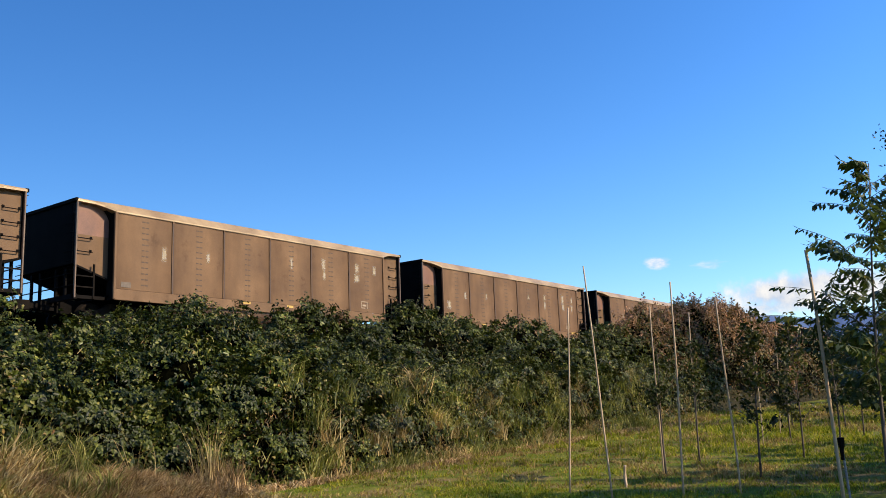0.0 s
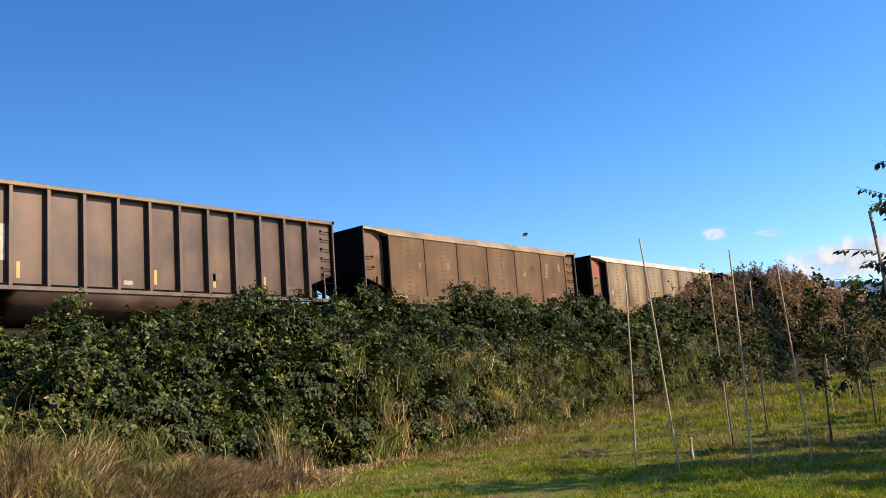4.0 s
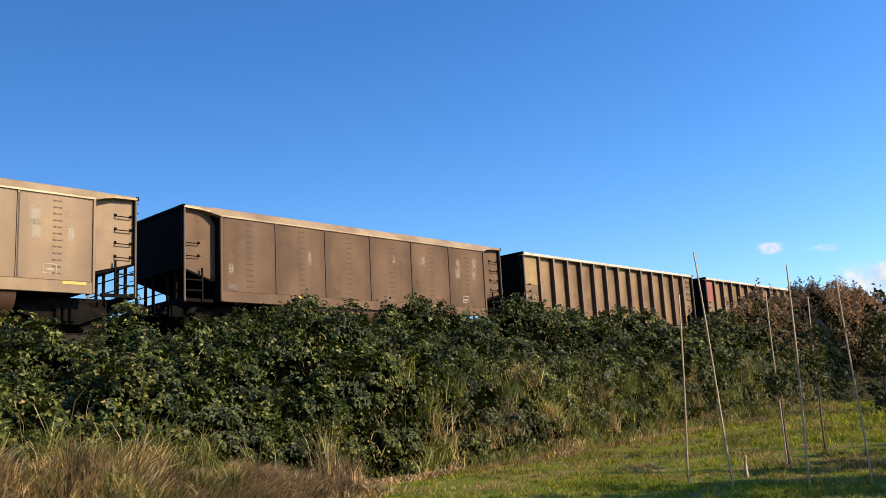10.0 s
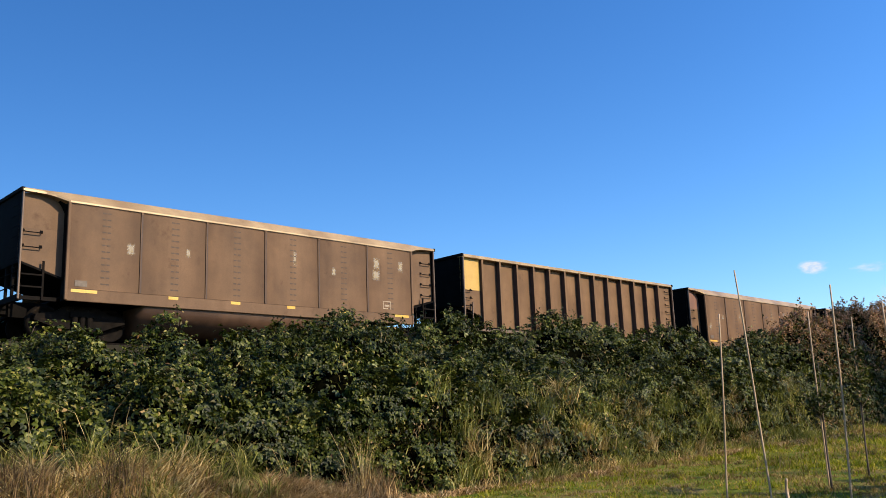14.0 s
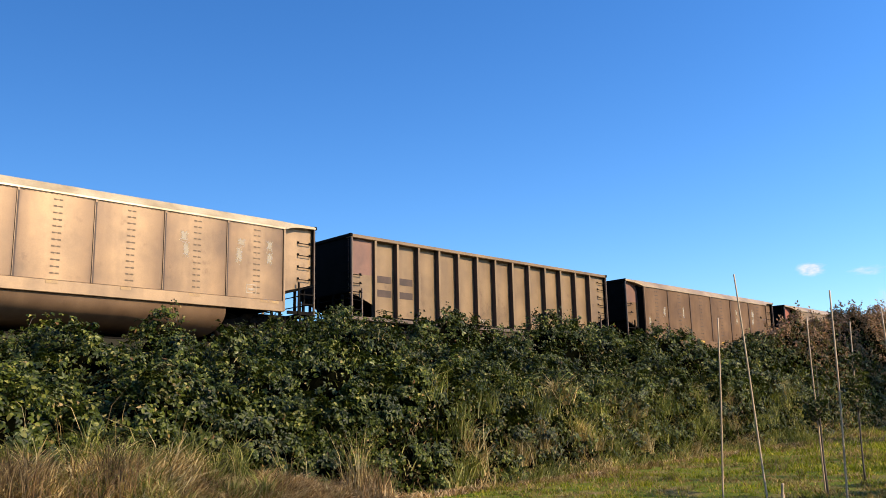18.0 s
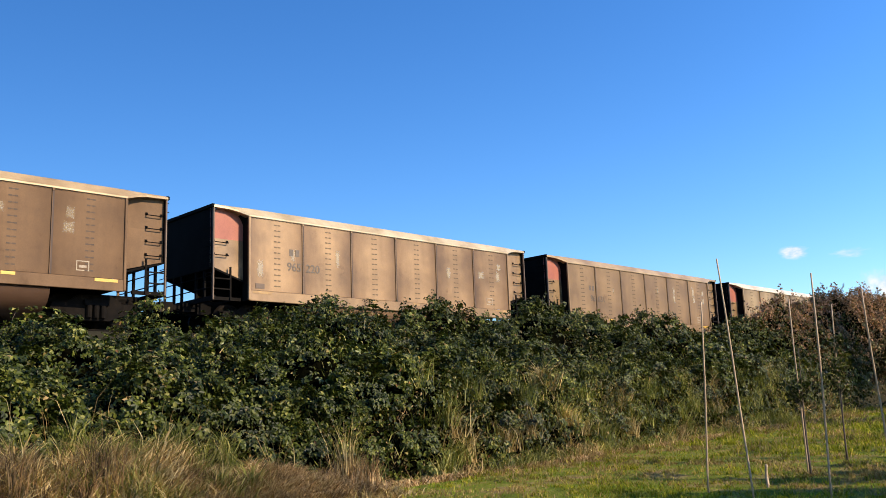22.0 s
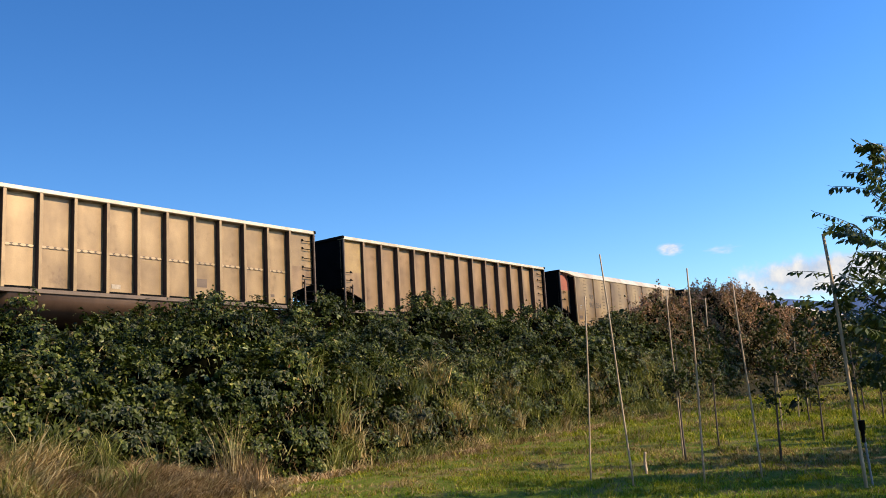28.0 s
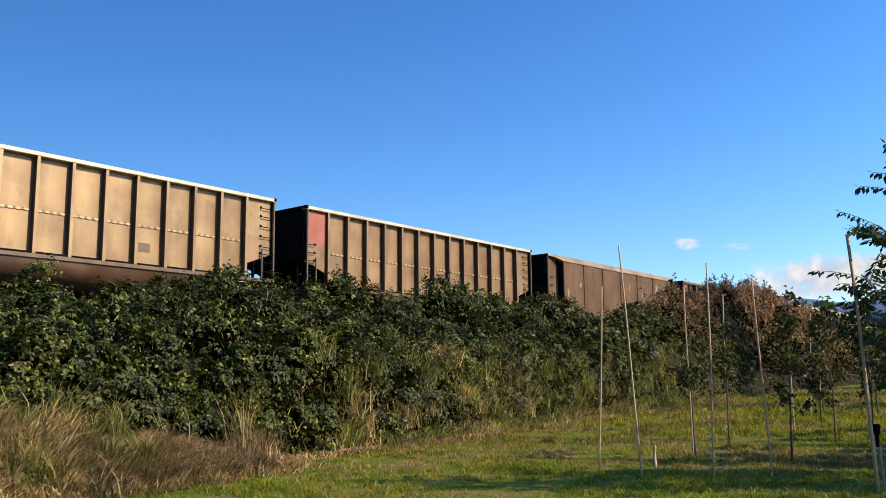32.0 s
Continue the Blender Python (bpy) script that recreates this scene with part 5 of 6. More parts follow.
capped = new("capped_stake")
capped.location = (11.0, 2.635, 0)
bm = bmesh.new()
rod(bm, (0, 0, -0.1), (-0.05, 0.02, 0.72), 0.013, n=8)
part("tube", bm, surface("pale_plastic", [(0.3, (0.2, 0.2, 0.2)), (0.7, (0.33, 0.33, 0.33))], 5, 0.5), capped, "pale plastic tube")
bm = bmesh.new()
rod(bm, (-0.05, 0.02, 0.62), (-0.052, 0.02, 0.73), 0.034, 0.04, n=10)
rod(bm, (-0.045, 0.025, 0.48), (-0.048, 0.022, 0.62), 0.019, 0.025, n=8)
part("rubber_cap", bm, BLACK, capped, "black rubber cap and sleeve")
tagged(capped, "short tube stake with a black rubber cap", "stake")

WHITEPOST = surface("grey_white_post", [(0.3, (0.3, 0.28, 0.25)), (0.7, (0.45, 0.43, 0.4))], 5, 0.8)
bm = bmesh.new()
rod(bm, (0, 0, -1.6), (0, 0, 0.4), 0.07, n=10)
post = new("marker_post", finish(bm, "marker_post", WHITEPOST))
post.location = (38.31, 15.9, 1.82)
tagged(post, "weathered pale post standing in the brambles", "post")


def sapling(base, h, leaves, mat, label, crown, r=0.02, lsize=0.09, bushy=(0.0, 0.0)):
    """A staked young tree: thin stem, short side twigs, sparse leaves between the two heights of crown."""
    ob = new("sapling")
    ob.location = (*base, 0)
    k = rng.random() * 6
    bm = bmesh.new()
    pts = [Vector((0.05 * math.sin(k + 3 * u), 0.05 * math.cos(k * 2 + 2.5 * u), h * u)) for u in np.linspace(0, 1, 9)]
    pts[0].z = -0.08
    tube(bm, pts, [r * (1 - i / 9.5) for i in range(9)], 7)
    part("trunk", bm, BARK, ob, smooth=True)
    Ps, Ns, Ss = [], [], []
    bm = bmesh.new()
    nt = max(8, leaves // 14)
    for i in range(nt):
        u = crown[0] + (crown[1] - crown[0]) * rng.random()
        f = min(u * 8, 7.99)
        a = pts[int(f)].lerp(pts[int(f) + 1], f % 1)
        q = rng.random() * 2 * math.pi
        wide = 0.12 + 0.28 * rng.random() * (1.15 - u)
        if bushy[0] < u < bushy[1]:
            wide += 0.3 * rng.random()
        d = Vector((math.cos(q), math.sin(q), 0.5 + 0.5 * rng.random())) * wide
        rod(bm, a, a + d, 0.006, 0.003, n=4, caps=False)
        for _ in range(max(4, leaves // nt)):
            w = rng.random()
            Ps.append(a + d * (0.3 + 0.75 * w) + Vector(rng.normal(size=3)) * 0.05)
            Ns.append(rng.normal(size=3) * 0.8 + np.array([0.1, -0.3, 0.6]))
            Ss.append(lsize * (0.6 + 0.7 * rng.random()))
    tagged(part("twig_work", bm, BARK, ob), kind="stuff")
    me = quads_mesh("crown", leaf_patch(np.array(Ps), unit(np.array(Ns)), np.array(Ss), 0.6), 4, LEAF_F, mat)
    tagged(part("crown", me, mat, ob), kind="stuff")
    return tagged(ob, label, "tree", "young trees on the lawn")


TREE_LEAF = leaf_mat("sapling_leaf", [(0.0, (0.03, 0.045, 0.012)), (0.5, (0.075, 0.095, 0.025)), (0.85, (0.14, 0.155, 0.045)), (1.0, (0.24, 0.2, 0.07))], 0.5, 0.2)
sapling((13.85, 6.05), 1.95, 255, TREE_LEAF, "slim sapling with a small dark leaf tuft, tied to a stake", (0.5, 0.68), bushy=(0.5, 0.68))
sapling((16.1, 6.35), 2.2, 323, TREE_LEAF, "slim sapling with sparse dark leaves beside a stake", (0.5, 0.95))
sapling((13.72, 4.48), 2.55, 500, TREE_LEAF, "bushy young tree with dark green leaves low on its stem", (0.14, 0.98), bushy=(0.15, 0.4))
sapling((17.6, 5.01), 2.6, 525, TREE_LEAF, "narrow young tree with dark leaves all along its stem", (0.2, 0.98), bushy=(0.3, 0.8))
sapling((19.6, 4.82), 2.7, 525, TREE_LEAF, "narrow young tree with dark green leaves", (0.25, 0.98), bushy=(0.3, 0.9), lsize=0.11)
sapling((23.17, 5.12), 2.6, 323, TREE_LEAF, "young tree with dark green leaves in the row", (0.2, 0.98), bushy=(0.3, 0.9), lsize=0.12)
sapling((22.6, 6.6), 2.4, 442, TREE_LEAF, "young tree with reddish leaf tips in the row", (0.25, 0.98), lsize=0.12)
sapling((29.0, 8.4), 3.0, 544, RUST_LEAF, "young tree with orange-red autumn leaves", (0.3, 0.98), bushy=(0.35, 0.9), lsize=0.16)
sapling((27.0, 6.4), 2.9, 612, TREE_LEAF, "young tree with dark leaves at the end of the row", (0.2, 0.98), bushy=(0.2, 0.9), lsize=0.15)


def pinnate(root, way, length, pairs, size, Ps, out, bm):
    """One compound leaf: a drooping rib with leaflets hanging in pairs."""
    way = Vector(way).normalized()
    side = way.cross(Vector((0, 0, 1))).normalized()
    prev = Vector(root)
    for i in range(1, pairs + 1):
        u = i / pairs
        c = Vector(root) + way * length * u + Vector((0, 0, -0.16 * length * u * u))
        rod(bm, prev, c, 0.004, n=4, caps=False)
        prev = c
        s = size * (1.15 - 0.5 * abs(u - 0.5))
        for k in (-1, 1):
            if rng.random() < 0.07:
                continue
            a = (side * k * 0.6 + way * 0.35 + Vector((0, 0, -0.7)) + Vector(rng.normal(size=3)) * 0.2).normalized()
            s = s * (0.75 + 0.5 * rng.random())
            w = (way + Vector(rng.normal(size=3)) * 0.2).normalized() * s * 0.22
            m = c + a * s * 0.5
            out.append([c, m - w, c + a * s, m + w])
    c = prev
    out.append([c, c + way * size * 0.4 + side * size * 0.15, c + way * size * 0.9, c + way * size * 0.4 - side * size * 0.15])


def compound_tree(base, h, limbs, label, mat, seed, tip=(0.0, 0.0), low=0.25, leaf=0.42, r=0.035, pairs=9, dense=1.0):
    g = random.Random(seed)
    ob = new("walnut_tree")
    ob.location = (*base, 0)
    bm = bmesh.new()
    pts = [Vector((tip[0] * u + 0.05 * math.sin(5 * u), tip[1] * u + 0.05 * math.sin(4 * u), h * u)) for u in np.linspace(0, 1, 10)]
    pts[0].z = -0.1
    tube(bm, pts, [r * (1 - i / 11) for i in range(10)])
    part("trunk", bm, BARK, ob, "thin grey-brown trunk", smooth=True)
    ribs, out = bmesh.new(), []

    def spray(a, d, n, span):
        for i in range(n):
            u = (i + 1) / n
            p = a + d * u
            q = g.random() * 2 * math.pi
            w = Vector((math.cos(q), math.sin(q), 0.1 + 0.35 * g.random())) + d.normalized() * (0.6 if d.length > 0.1 else 0.2)
            pinnate(p, w, leaf * (0.7 + 0.6 * g.random()) * span, pairs, 0.1 * (0.8 + 0.4 * g.random()), None, out, ribs)

    for u, q, long in limbs:
        f = min(u * 9, 8.99)
        a = pts[int(f)].lerp(pts[int(f) + 1], f % 1)
        d = Vector((math.cos(q), math.sin(q), 0.9)).normalized() * long
        bm = bmesh.new()
        mid = a + d * 0.5 + Vector((0, 0, -0.04))
        tube(bm, [a, mid, a + d], [r * 0.4, r * 0.3, r * 0.14], 6)
        part("limb", bm, BARK, ob)
        spray(a + d * 0.3, d * 0.7, max(3, int(7 * long * dense)), 1.0)
    for i in range(int(30 * dense)):
        u = low + (1 - low) * (i + 0.5) / int(30 * dense)
        f = min(u * 9, 8.99)
        a = pts[int(f)].lerp(pts[int(f) + 1], f % 1)
        spray(a, Vector((0, 0, 0.04)), 1, 0.8 if u < 0.9 else 0.6)
    tagged(part("leaf_rib_work", ribs, mat, ob), kind="stuff")
    V = np.array([[tuple(p) for p in q] for q in out])
    tagged(part("crown", quads_mesh("crown", V, 4, [(0, 1, 2), (0, 2, 3)], mat), mat, ob, "dark green compound leaves"), kind="stuff")
    return tagged(ob, label, "tree")


WALNUT_LEAF = leaf_mat("compound_leaf", [(0.0, (0.04, 0.07, 0.018)), (0.5, (0.08, 0.12, 0.032)), (0.85, (0.14, 0.175, 0.05)), (1.0, (0.26, 0.24, 0.07))], 0.4, 0.25, 0.3)
left = math.radians(55)
compound_tree((10.64, 2.14), 3.75, [(0.35, left, 1.15), (0.5, left + 0.3, 0.75), (0.55, left - 2.6, 0.8), (0.42, left - 1.9, 0.9), (0.68, left, 0.6), (0.84, left + 0.4, 0.25), (0.9, left - 0.9, 0.3), (0.75, left + 2.8, 0.5), (0.3, left + 2.4, 0.9)],
              "young tree with long compound leaves and an open crown", WALNUT_LEAF, 3, (0.05, -0.17), 0.26, 0.48, 0.026, 9, 2.2)
compound_tree((12.1, 2.05), 3.1, [(0.3, left, 0.8), (0.4, left + 1.5, 0.9), (0.5, left - 1.5, 0.9), (0.6, left + 2.6, 0.8), (0.7, left - 2.4, 0.6), (0.25, left + 0.8, 0.8)],
              "leafy young tree with compound leaves in shade", WALNUT_LEAF, 5, (0, -0.1), 0.12, 0.46, 0.032, 8, 2.8)
compound_tree((14.2, 2.3), 2.6, [(0.3, left, 0.6), (0.4, left + 1.5, 0.7), (0.5, left - 1.5, 0.7), (0.25, left + 2.6, 0.7)],
              "low leafy young tree with compound leaves", WALNUT_LEAF, 9, (0, -0.1), 0.12, 0.4, 0.03, 7, 2.2)


def broad_tree(base, h, r, mat, label, seed, clumps=240, lsize=0.35, spread=0.33, clear=0.25):
    """A grown tree: forked trunk, limbs, and a ragged crown of leaf clumps with gaps."""
    g = np.random.default_rng(seed)
    ob = new("tree")
    ob.location = (*base, 0)
    bm = bmesh.new()
    tube(bm, [(0, 0, -0.2), (0.06, 0, h * 0.2), (0.1, 0, h * 0.45), (0, 0.05, h * 0.7), (-0.1, 0.1, h * 0.93)], [r, r * 0.8, r * 0.6, r * 0.35, r * 0.1], 10)
    part("trunk", bm, BARK, ob, smooth=True)
    Ps, Ns, Ss = [], [], []
    for i in range(14):
        u = clear + (0.9 - clear) * (i + 0.5) / 14
        q = i * 2.4 + seed
        long = h * spread * (1.1 - abs(u - 0.5) * 1.1) * (0.7 + 0.5 * g.random())
        a = Vector((0.05, 0.02, h * u))
        d = Vector((math.cos(q), math.sin(q), 0.75)) * long
        bm = bmesh.new()
        tube(bm, [a, a + d * 0.55, a + d + Vector((0, 0, long * 0.15))], [r * 0.25, r * 0.14, r * 0.04], 6)
        part("limb", bm, BARK, ob)
        for _ in range(clumps // 14):
            c = a + d * (0.25 + 0.85 * g.random()) + Vector(g.normal(size=3)) * long * 0.16
            m = 16
            Ps.append(np.array(c) + g.normal(size=(m, 3)) * lsize * 1.1)
            Ns.append(g.normal(size=(m, 3)) + np.array([0.2, -0.4, 0.4]))
            Ss.append(lsize * (0.4 + 0.5 * g.random(m)))
    me = quads_mesh("crown", leaf_patch(np.concatenate(Ps), unit(np.concatenate(Ns)), np.concatenate(Ss), 0.65), 4, LEAF_F, mat)
    tagged(part("crown", me, mat, ob), kind="stuff")
    return tagged(ob, label, "tree")


DARK_LEAF = leaf_mat("dark_tree_leaf", [(0.0, (0.012, 0.018, 0.01)), (0.6, (0.03, 0.04, 0.018)), (1.0, (0.07, 0.07, 0.03))], 0.55)
broad_tree((47.0, 4.5), 12.5, 0.22, DARK_LEAF, "tall dark tree with an airy crown beyond the lawn", 2, 900, 0.26, 0.24)
broad_tree((62, 3.5), 8, 0.2, DARK_LEAF, "dark green tree beyond the lawn", 4, 360, 0.35, 0.4, 0.12)
broad_tree((34, 2.6), 6, 0.15, DARK_LEAF, "dark shrubby tree at the lawn's edge", 6, 420, 0.22, 0.45, 0.06)

# planted rows beside the view, added to shade the lawn: high crowns, bare stems
for n in range(9):
    broad_tree((11.5 + 1.3 * n, 1.0 + 0.2 * math.sin(n * 2.1)), 3.0 + 0.1 * math.sin(n * 3.7), 0.03, DARK_LEAF, "unseen young leafy tree added to shade the lawn", 20 + n, 120, 0.09, 0.11, 0.8)
for n in range(10):
    broad_tree((12.0 + 1.25 * n, -0.4 + 0.2 * math.sin(n * 1.7)), 2.85 + 0.15 * math.sin(n * 2.9), 0.03, DARK_LEAF, "unseen young leafy tree added to shade the lawn", 40 + n, 130, 0.12, 0.14, 0.72)
for n in range(8):
    broad_tree((10.9 + 1.4 * n, -1.7 + 0.2 * math.sin(n * 2.3)), 2.8 + 0.15 * math.sin(n * 1.9), 0.03, DARK_LEAF, "unseen young leafy tree added to shade the lawn", 60 + n, 150, 0.13, 0.18, 0.66)

# ---- distance ----
HILL = material("hazy_hills", 1.0)[0]
hb = HILL.node_tree.nodes["Principled BSDF"]
hn = noise_tex(HILL.node_tree, 0.004, 5)
hr = ramp(HILL.node_tree, [(0.35, (0.07, 0.11, 0.21)), (0.65, (0.1, 0.15, 0.26))])
HILL.node_tree.links.new(hn.outputs["Fac"], hr.inputs["Fac"])
HILL.node_tree.links.new(hr.outputs["Color"], hb.inputs["Base Color"])
hb.inputs["Specular IOR Level"].default_value = 0


def ridge(name, dist, az0, az1, height, seed, label):
    v, f = [], []
    n = 90
    for i in range(n + 1):
        q = math.radians(az0 + (az1 - az0) * i / n)
        c, s = math.cos(q), math.sin(q)
        top = height * (1 + 0.22 * noise.noise((i * 0.07, seed, 0)) + 0.1 * noise.noise((i * 0.25, seed, 3)) + 0.04 * noise.noise((i * 0.8, seed, 5)))
        for k, (d, z) in enumerate(((dist - 700, -30), (dist - 350, top * 0.45), (dist, top), (dist + 500, -30))):
            v.append((c * d, s * d, z))
    for i in range(n):
        for k in range(3):
            f.append((i * 4 + k, i * 4 + 4 + k, i * 4 + 5 + k, i * 4 + 1 + k))
    me = bpy.data.meshes.new(name)
    me.from_pydata(v, [], f)
    me.materials.append(HILL)
    return tagged(new(name, me), label, "hills", kind="structure")


ridge("backdrop_hills", 3900, -40, 45, 262, 2.0, "hazy blue hills on the horizon")

def cloud_mat(name, seed, scale, cover, white):
    """Soft white vapour: a glowing sheet that fades by fractal noise towards its rim."""
    m = bpy.data.materials.new(name)
    m.use_nodes = True
    nt = m.node_tree
    nt.nodes.clear()
    co, mp, n = nt.nodes.new("ShaderNodeTexCoord"), nt.nodes.new("ShaderNodeMapping"), nt.nodes.new("ShaderNodeTexNoise")
    mp.inputs["Location"].default_value = (seed, seed * 2, 0)
    mp.inputs["Scale"].default_value = (1, scale[0], scale[1])
    n.inputs["Scale"].default_value, n.inputs["Detail"].default_value, n.inputs["Roughness"].default_value = 1.0, 7, 0.55
    nt.links.new(co.outputs["Object"], mp.inputs["Vector"])
    nt.links.new(mp.outputs["Vector"], n.inputs["Vector"])
    g = nt.nodes.new("ShaderNodeVectorMath")
    g.operation = "LENGTH"
    nt.links.new(co.outputs["Object"], g.inputs[0])
    fall = nt.nodes.new("ShaderNodeMapRange")
    fall.inputs["From Min"].default_value, fall.inputs["From Max"].default_value = 0.25, 1.0
    fall.inputs["To Min"].default_value, fall.inputs["To Max"].default_value = cover, -0.55
    nt.links.new(g.outputs["Value"], fall.inputs["Value"])
    add = nt.nodes.new("ShaderNodeMath")
    nt.links.new(n.outputs["Fac"], add.inputs[0])
    nt.links.new(fall.outputs["Result"], add.inputs[1])
    a = nt.nodes.new("ShaderNodeMapRange")
    a.interpolation_type = "SMOOTHSTEP"
    a.inputs["From Min"].default_value, a.inputs["From Max"].default_value = 0.4, 1.05
    a.inputs["To Max"].default_value = white
    nt.links.new(add.outputs[0], a.inputs["Value"])
    tr, em, mx, out = nt.nodes.new("ShaderNodeBsdfTransparent"), nt.nodes.new("ShaderNodeEmission"), nt.nodes.new("ShaderNodeMixShader"), nt.nodes.new("ShaderNodeOutputMaterial")
    r = ramp(nt, [(0.35, (0.62, 0.7, 0.85)), (0.65, (1.0, 0.98, 0.95))])
    nt.links.new(n.outputs["Fac"], r.inputs["Fac"])
    nt.links.new(r.outputs["Color"], em.inputs["Color"])
    em.inputs["Strength"].default_value = 0.6
    nt.links.new(a.outputs["Result"], mx.inputs["Fac"])
    nt.links.new(tr.outputs[0], mx.inputs[1])
    nt.links.new(em.outputs[0], mx.inputs[2])
    nt.links.new(mx.outputs[0], out.inputs["Surface"])
    return m


def cloud(az, el, wide, tall, seed, cover, label, white=1.0, D=3300):
    q = radians(az)
    me = bpy.data.meshes.new("backdrop_cloud")
    me.from_pydata([(0, -1, -1), (0, 1, -1), (0, 1, 1), (0, -1, 1)], [], [(0, 1, 2, 3)])
    me.materials.append(cloud_mat("cloud_vapour", seed, (2.2 * max(wide / 4, 0.7), 2.2), cover, white))
    ob = new("backdrop_cloud", me)
    ob.location = (math.cos(q) * D, math.sin(q) * D, math.tan(radians(el)) * D + 1.4)
    ob.rotation_euler = (0, 0, q)
    ob.scale = (1, radians(wide) * D / 2, radians(tall) * D / 2)
    return tagged(ob, label, "cloud", kind="structure")


cloud(23.2, 7.8, 3.3, 1.7, 1.3, 0.25, "small white fair-weather cloud", 0.95)
cloud(20.1, 7.4, 4.0, 1.2, 2.1, 0.25, "thin wisp of white cloud", 0.5, 3320)
cloud(14.0, 5.3, 20, 4.4, 3.7, 0.62, "low bank of white cumulus over the hills", 1.0, 3340)
cloud(2.0, 6.2, 20, 5.0, 5.2, 0.5, "low bank of white cumulus over the hills", 1.0, 3360)
cloud(18.5, 4.4, 16, 1.5, 4.4, 0.45, "low band of white cloud on the horizon", 0.9, 3380)
cloud(29.0, 4.0, 10, 1.0, 6.3, 0.3, "faint band of white cloud on the horizon", 0.6, 3400)

# ---- paint marks, lettering and reflectors on the cars ----
OUTY = -0.26 - 0.012


def mark(car, name, mat, rects, y=OUTY, label=""):
    """Thin painted shapes of (u0, u1, z0, z1), standing 4 mm proud."""
    return part(name, boxes(*[(a, b, y - 0.004, y, c, d) for a, b, c, d in rects]), mat, car, label)


BLOTS = []


def blot(car, u, z, w, h, mat):
    """A ragged patch of worn paint."""
    if not BLOTS:
        bm = bmesh.new()
        bm.faces.new([bm.verts.new((a, 0, b)) for a, b in ((-1, -1), (1, -1), (1, 1), (-1, 1))])
        BLOTS.append(finish(bm, "stencil_blot", mat))
    ob = part("stencil_blot", BLOTS[0], mat, car)
    ob.location, ob.scale = (u, OUTY - 0.003, z), (w * marks_rng.uniform(1.1, 1.7), 1, h * marks_rng.uniform(1.0, 1.5))
    ob.material_slots[0].link = "OBJECT"
    ob.material_slots[0].material = mat
    return ob


GLYPHS = {}


def lettering(car, text, u, z, high, mat, y=OUTY, right=False, label=""):
    """A word or number in the built-in font, flat on the side."""
    key = (text, high)
    if key not in GLYPHS:
        cu = bpy.data.curves.new("lettering", "FONT")
        cu.body, cu.size, cu.extrude, cu.offset = text, high / 0.72, 0.002, 0.006
        tmp = new("lettering_curve", cu)
        me = bpy.data.meshes.new_from_object(tmp.evaluated_get(bpy.context.evaluated_depsgraph_get()))
        bpy.data.objects.remove(tmp)
        me.materials.clear()
        xs = [v.co.x for v in me.vertices]
        GLYPHS[key] = (me, min(xs), max(xs))
    me, lo, hi = GLYPHS[key]
    me = me.copy()
    me.materials.append(mat)
    ob = part("number", me, mat, car, label)
    ob.matrix_basis = pose(u - (hi if right else lo), y - 0.004, z, 90, 0, 0)
    return ob


def ribbon(car, pts, width, mat, y=OUTY, name="spray_paint_line", label=""):
    """A painted line along (u, z) points."""
    bm = bmesh.new()
    L, R = [], []
    for i, (u, z) in enumerate(pts):
        a, b = pts[max(i - 1, 0)], pts[min(i + 1, len(pts) - 1)]
        d = Vector((b[0] - a[0], b[1] - a[1])).normalized()
        L.append(bm.verts.new((u - d.y * width / 2, y - 0.005, z + d.x * width / 2)))
        R.append(bm.verts.new((u + d.y * width / 2, y - 0.005, z - d.x * width / 2)))
    for i in range(len(pts) - 1):
        bm.faces.new((L[i], R[i], R[i + 1], L[i + 1]))
    return part(name, bm, mat, car, label)


def loops(u, z, w, h, bumps, start=0.0, turn=2 * math.pi):
    """A bubbly outline."""
    out = []
    for i in range(61):
        q = start + turn * i / 60
        r = 1 + 0.2 * abs(math.sin(bumps * q / 2)) - 0.1
        out.append((u + w / 2 * r * math.cos(q), z + h / 2 * r * math.sin(q)))
    return out


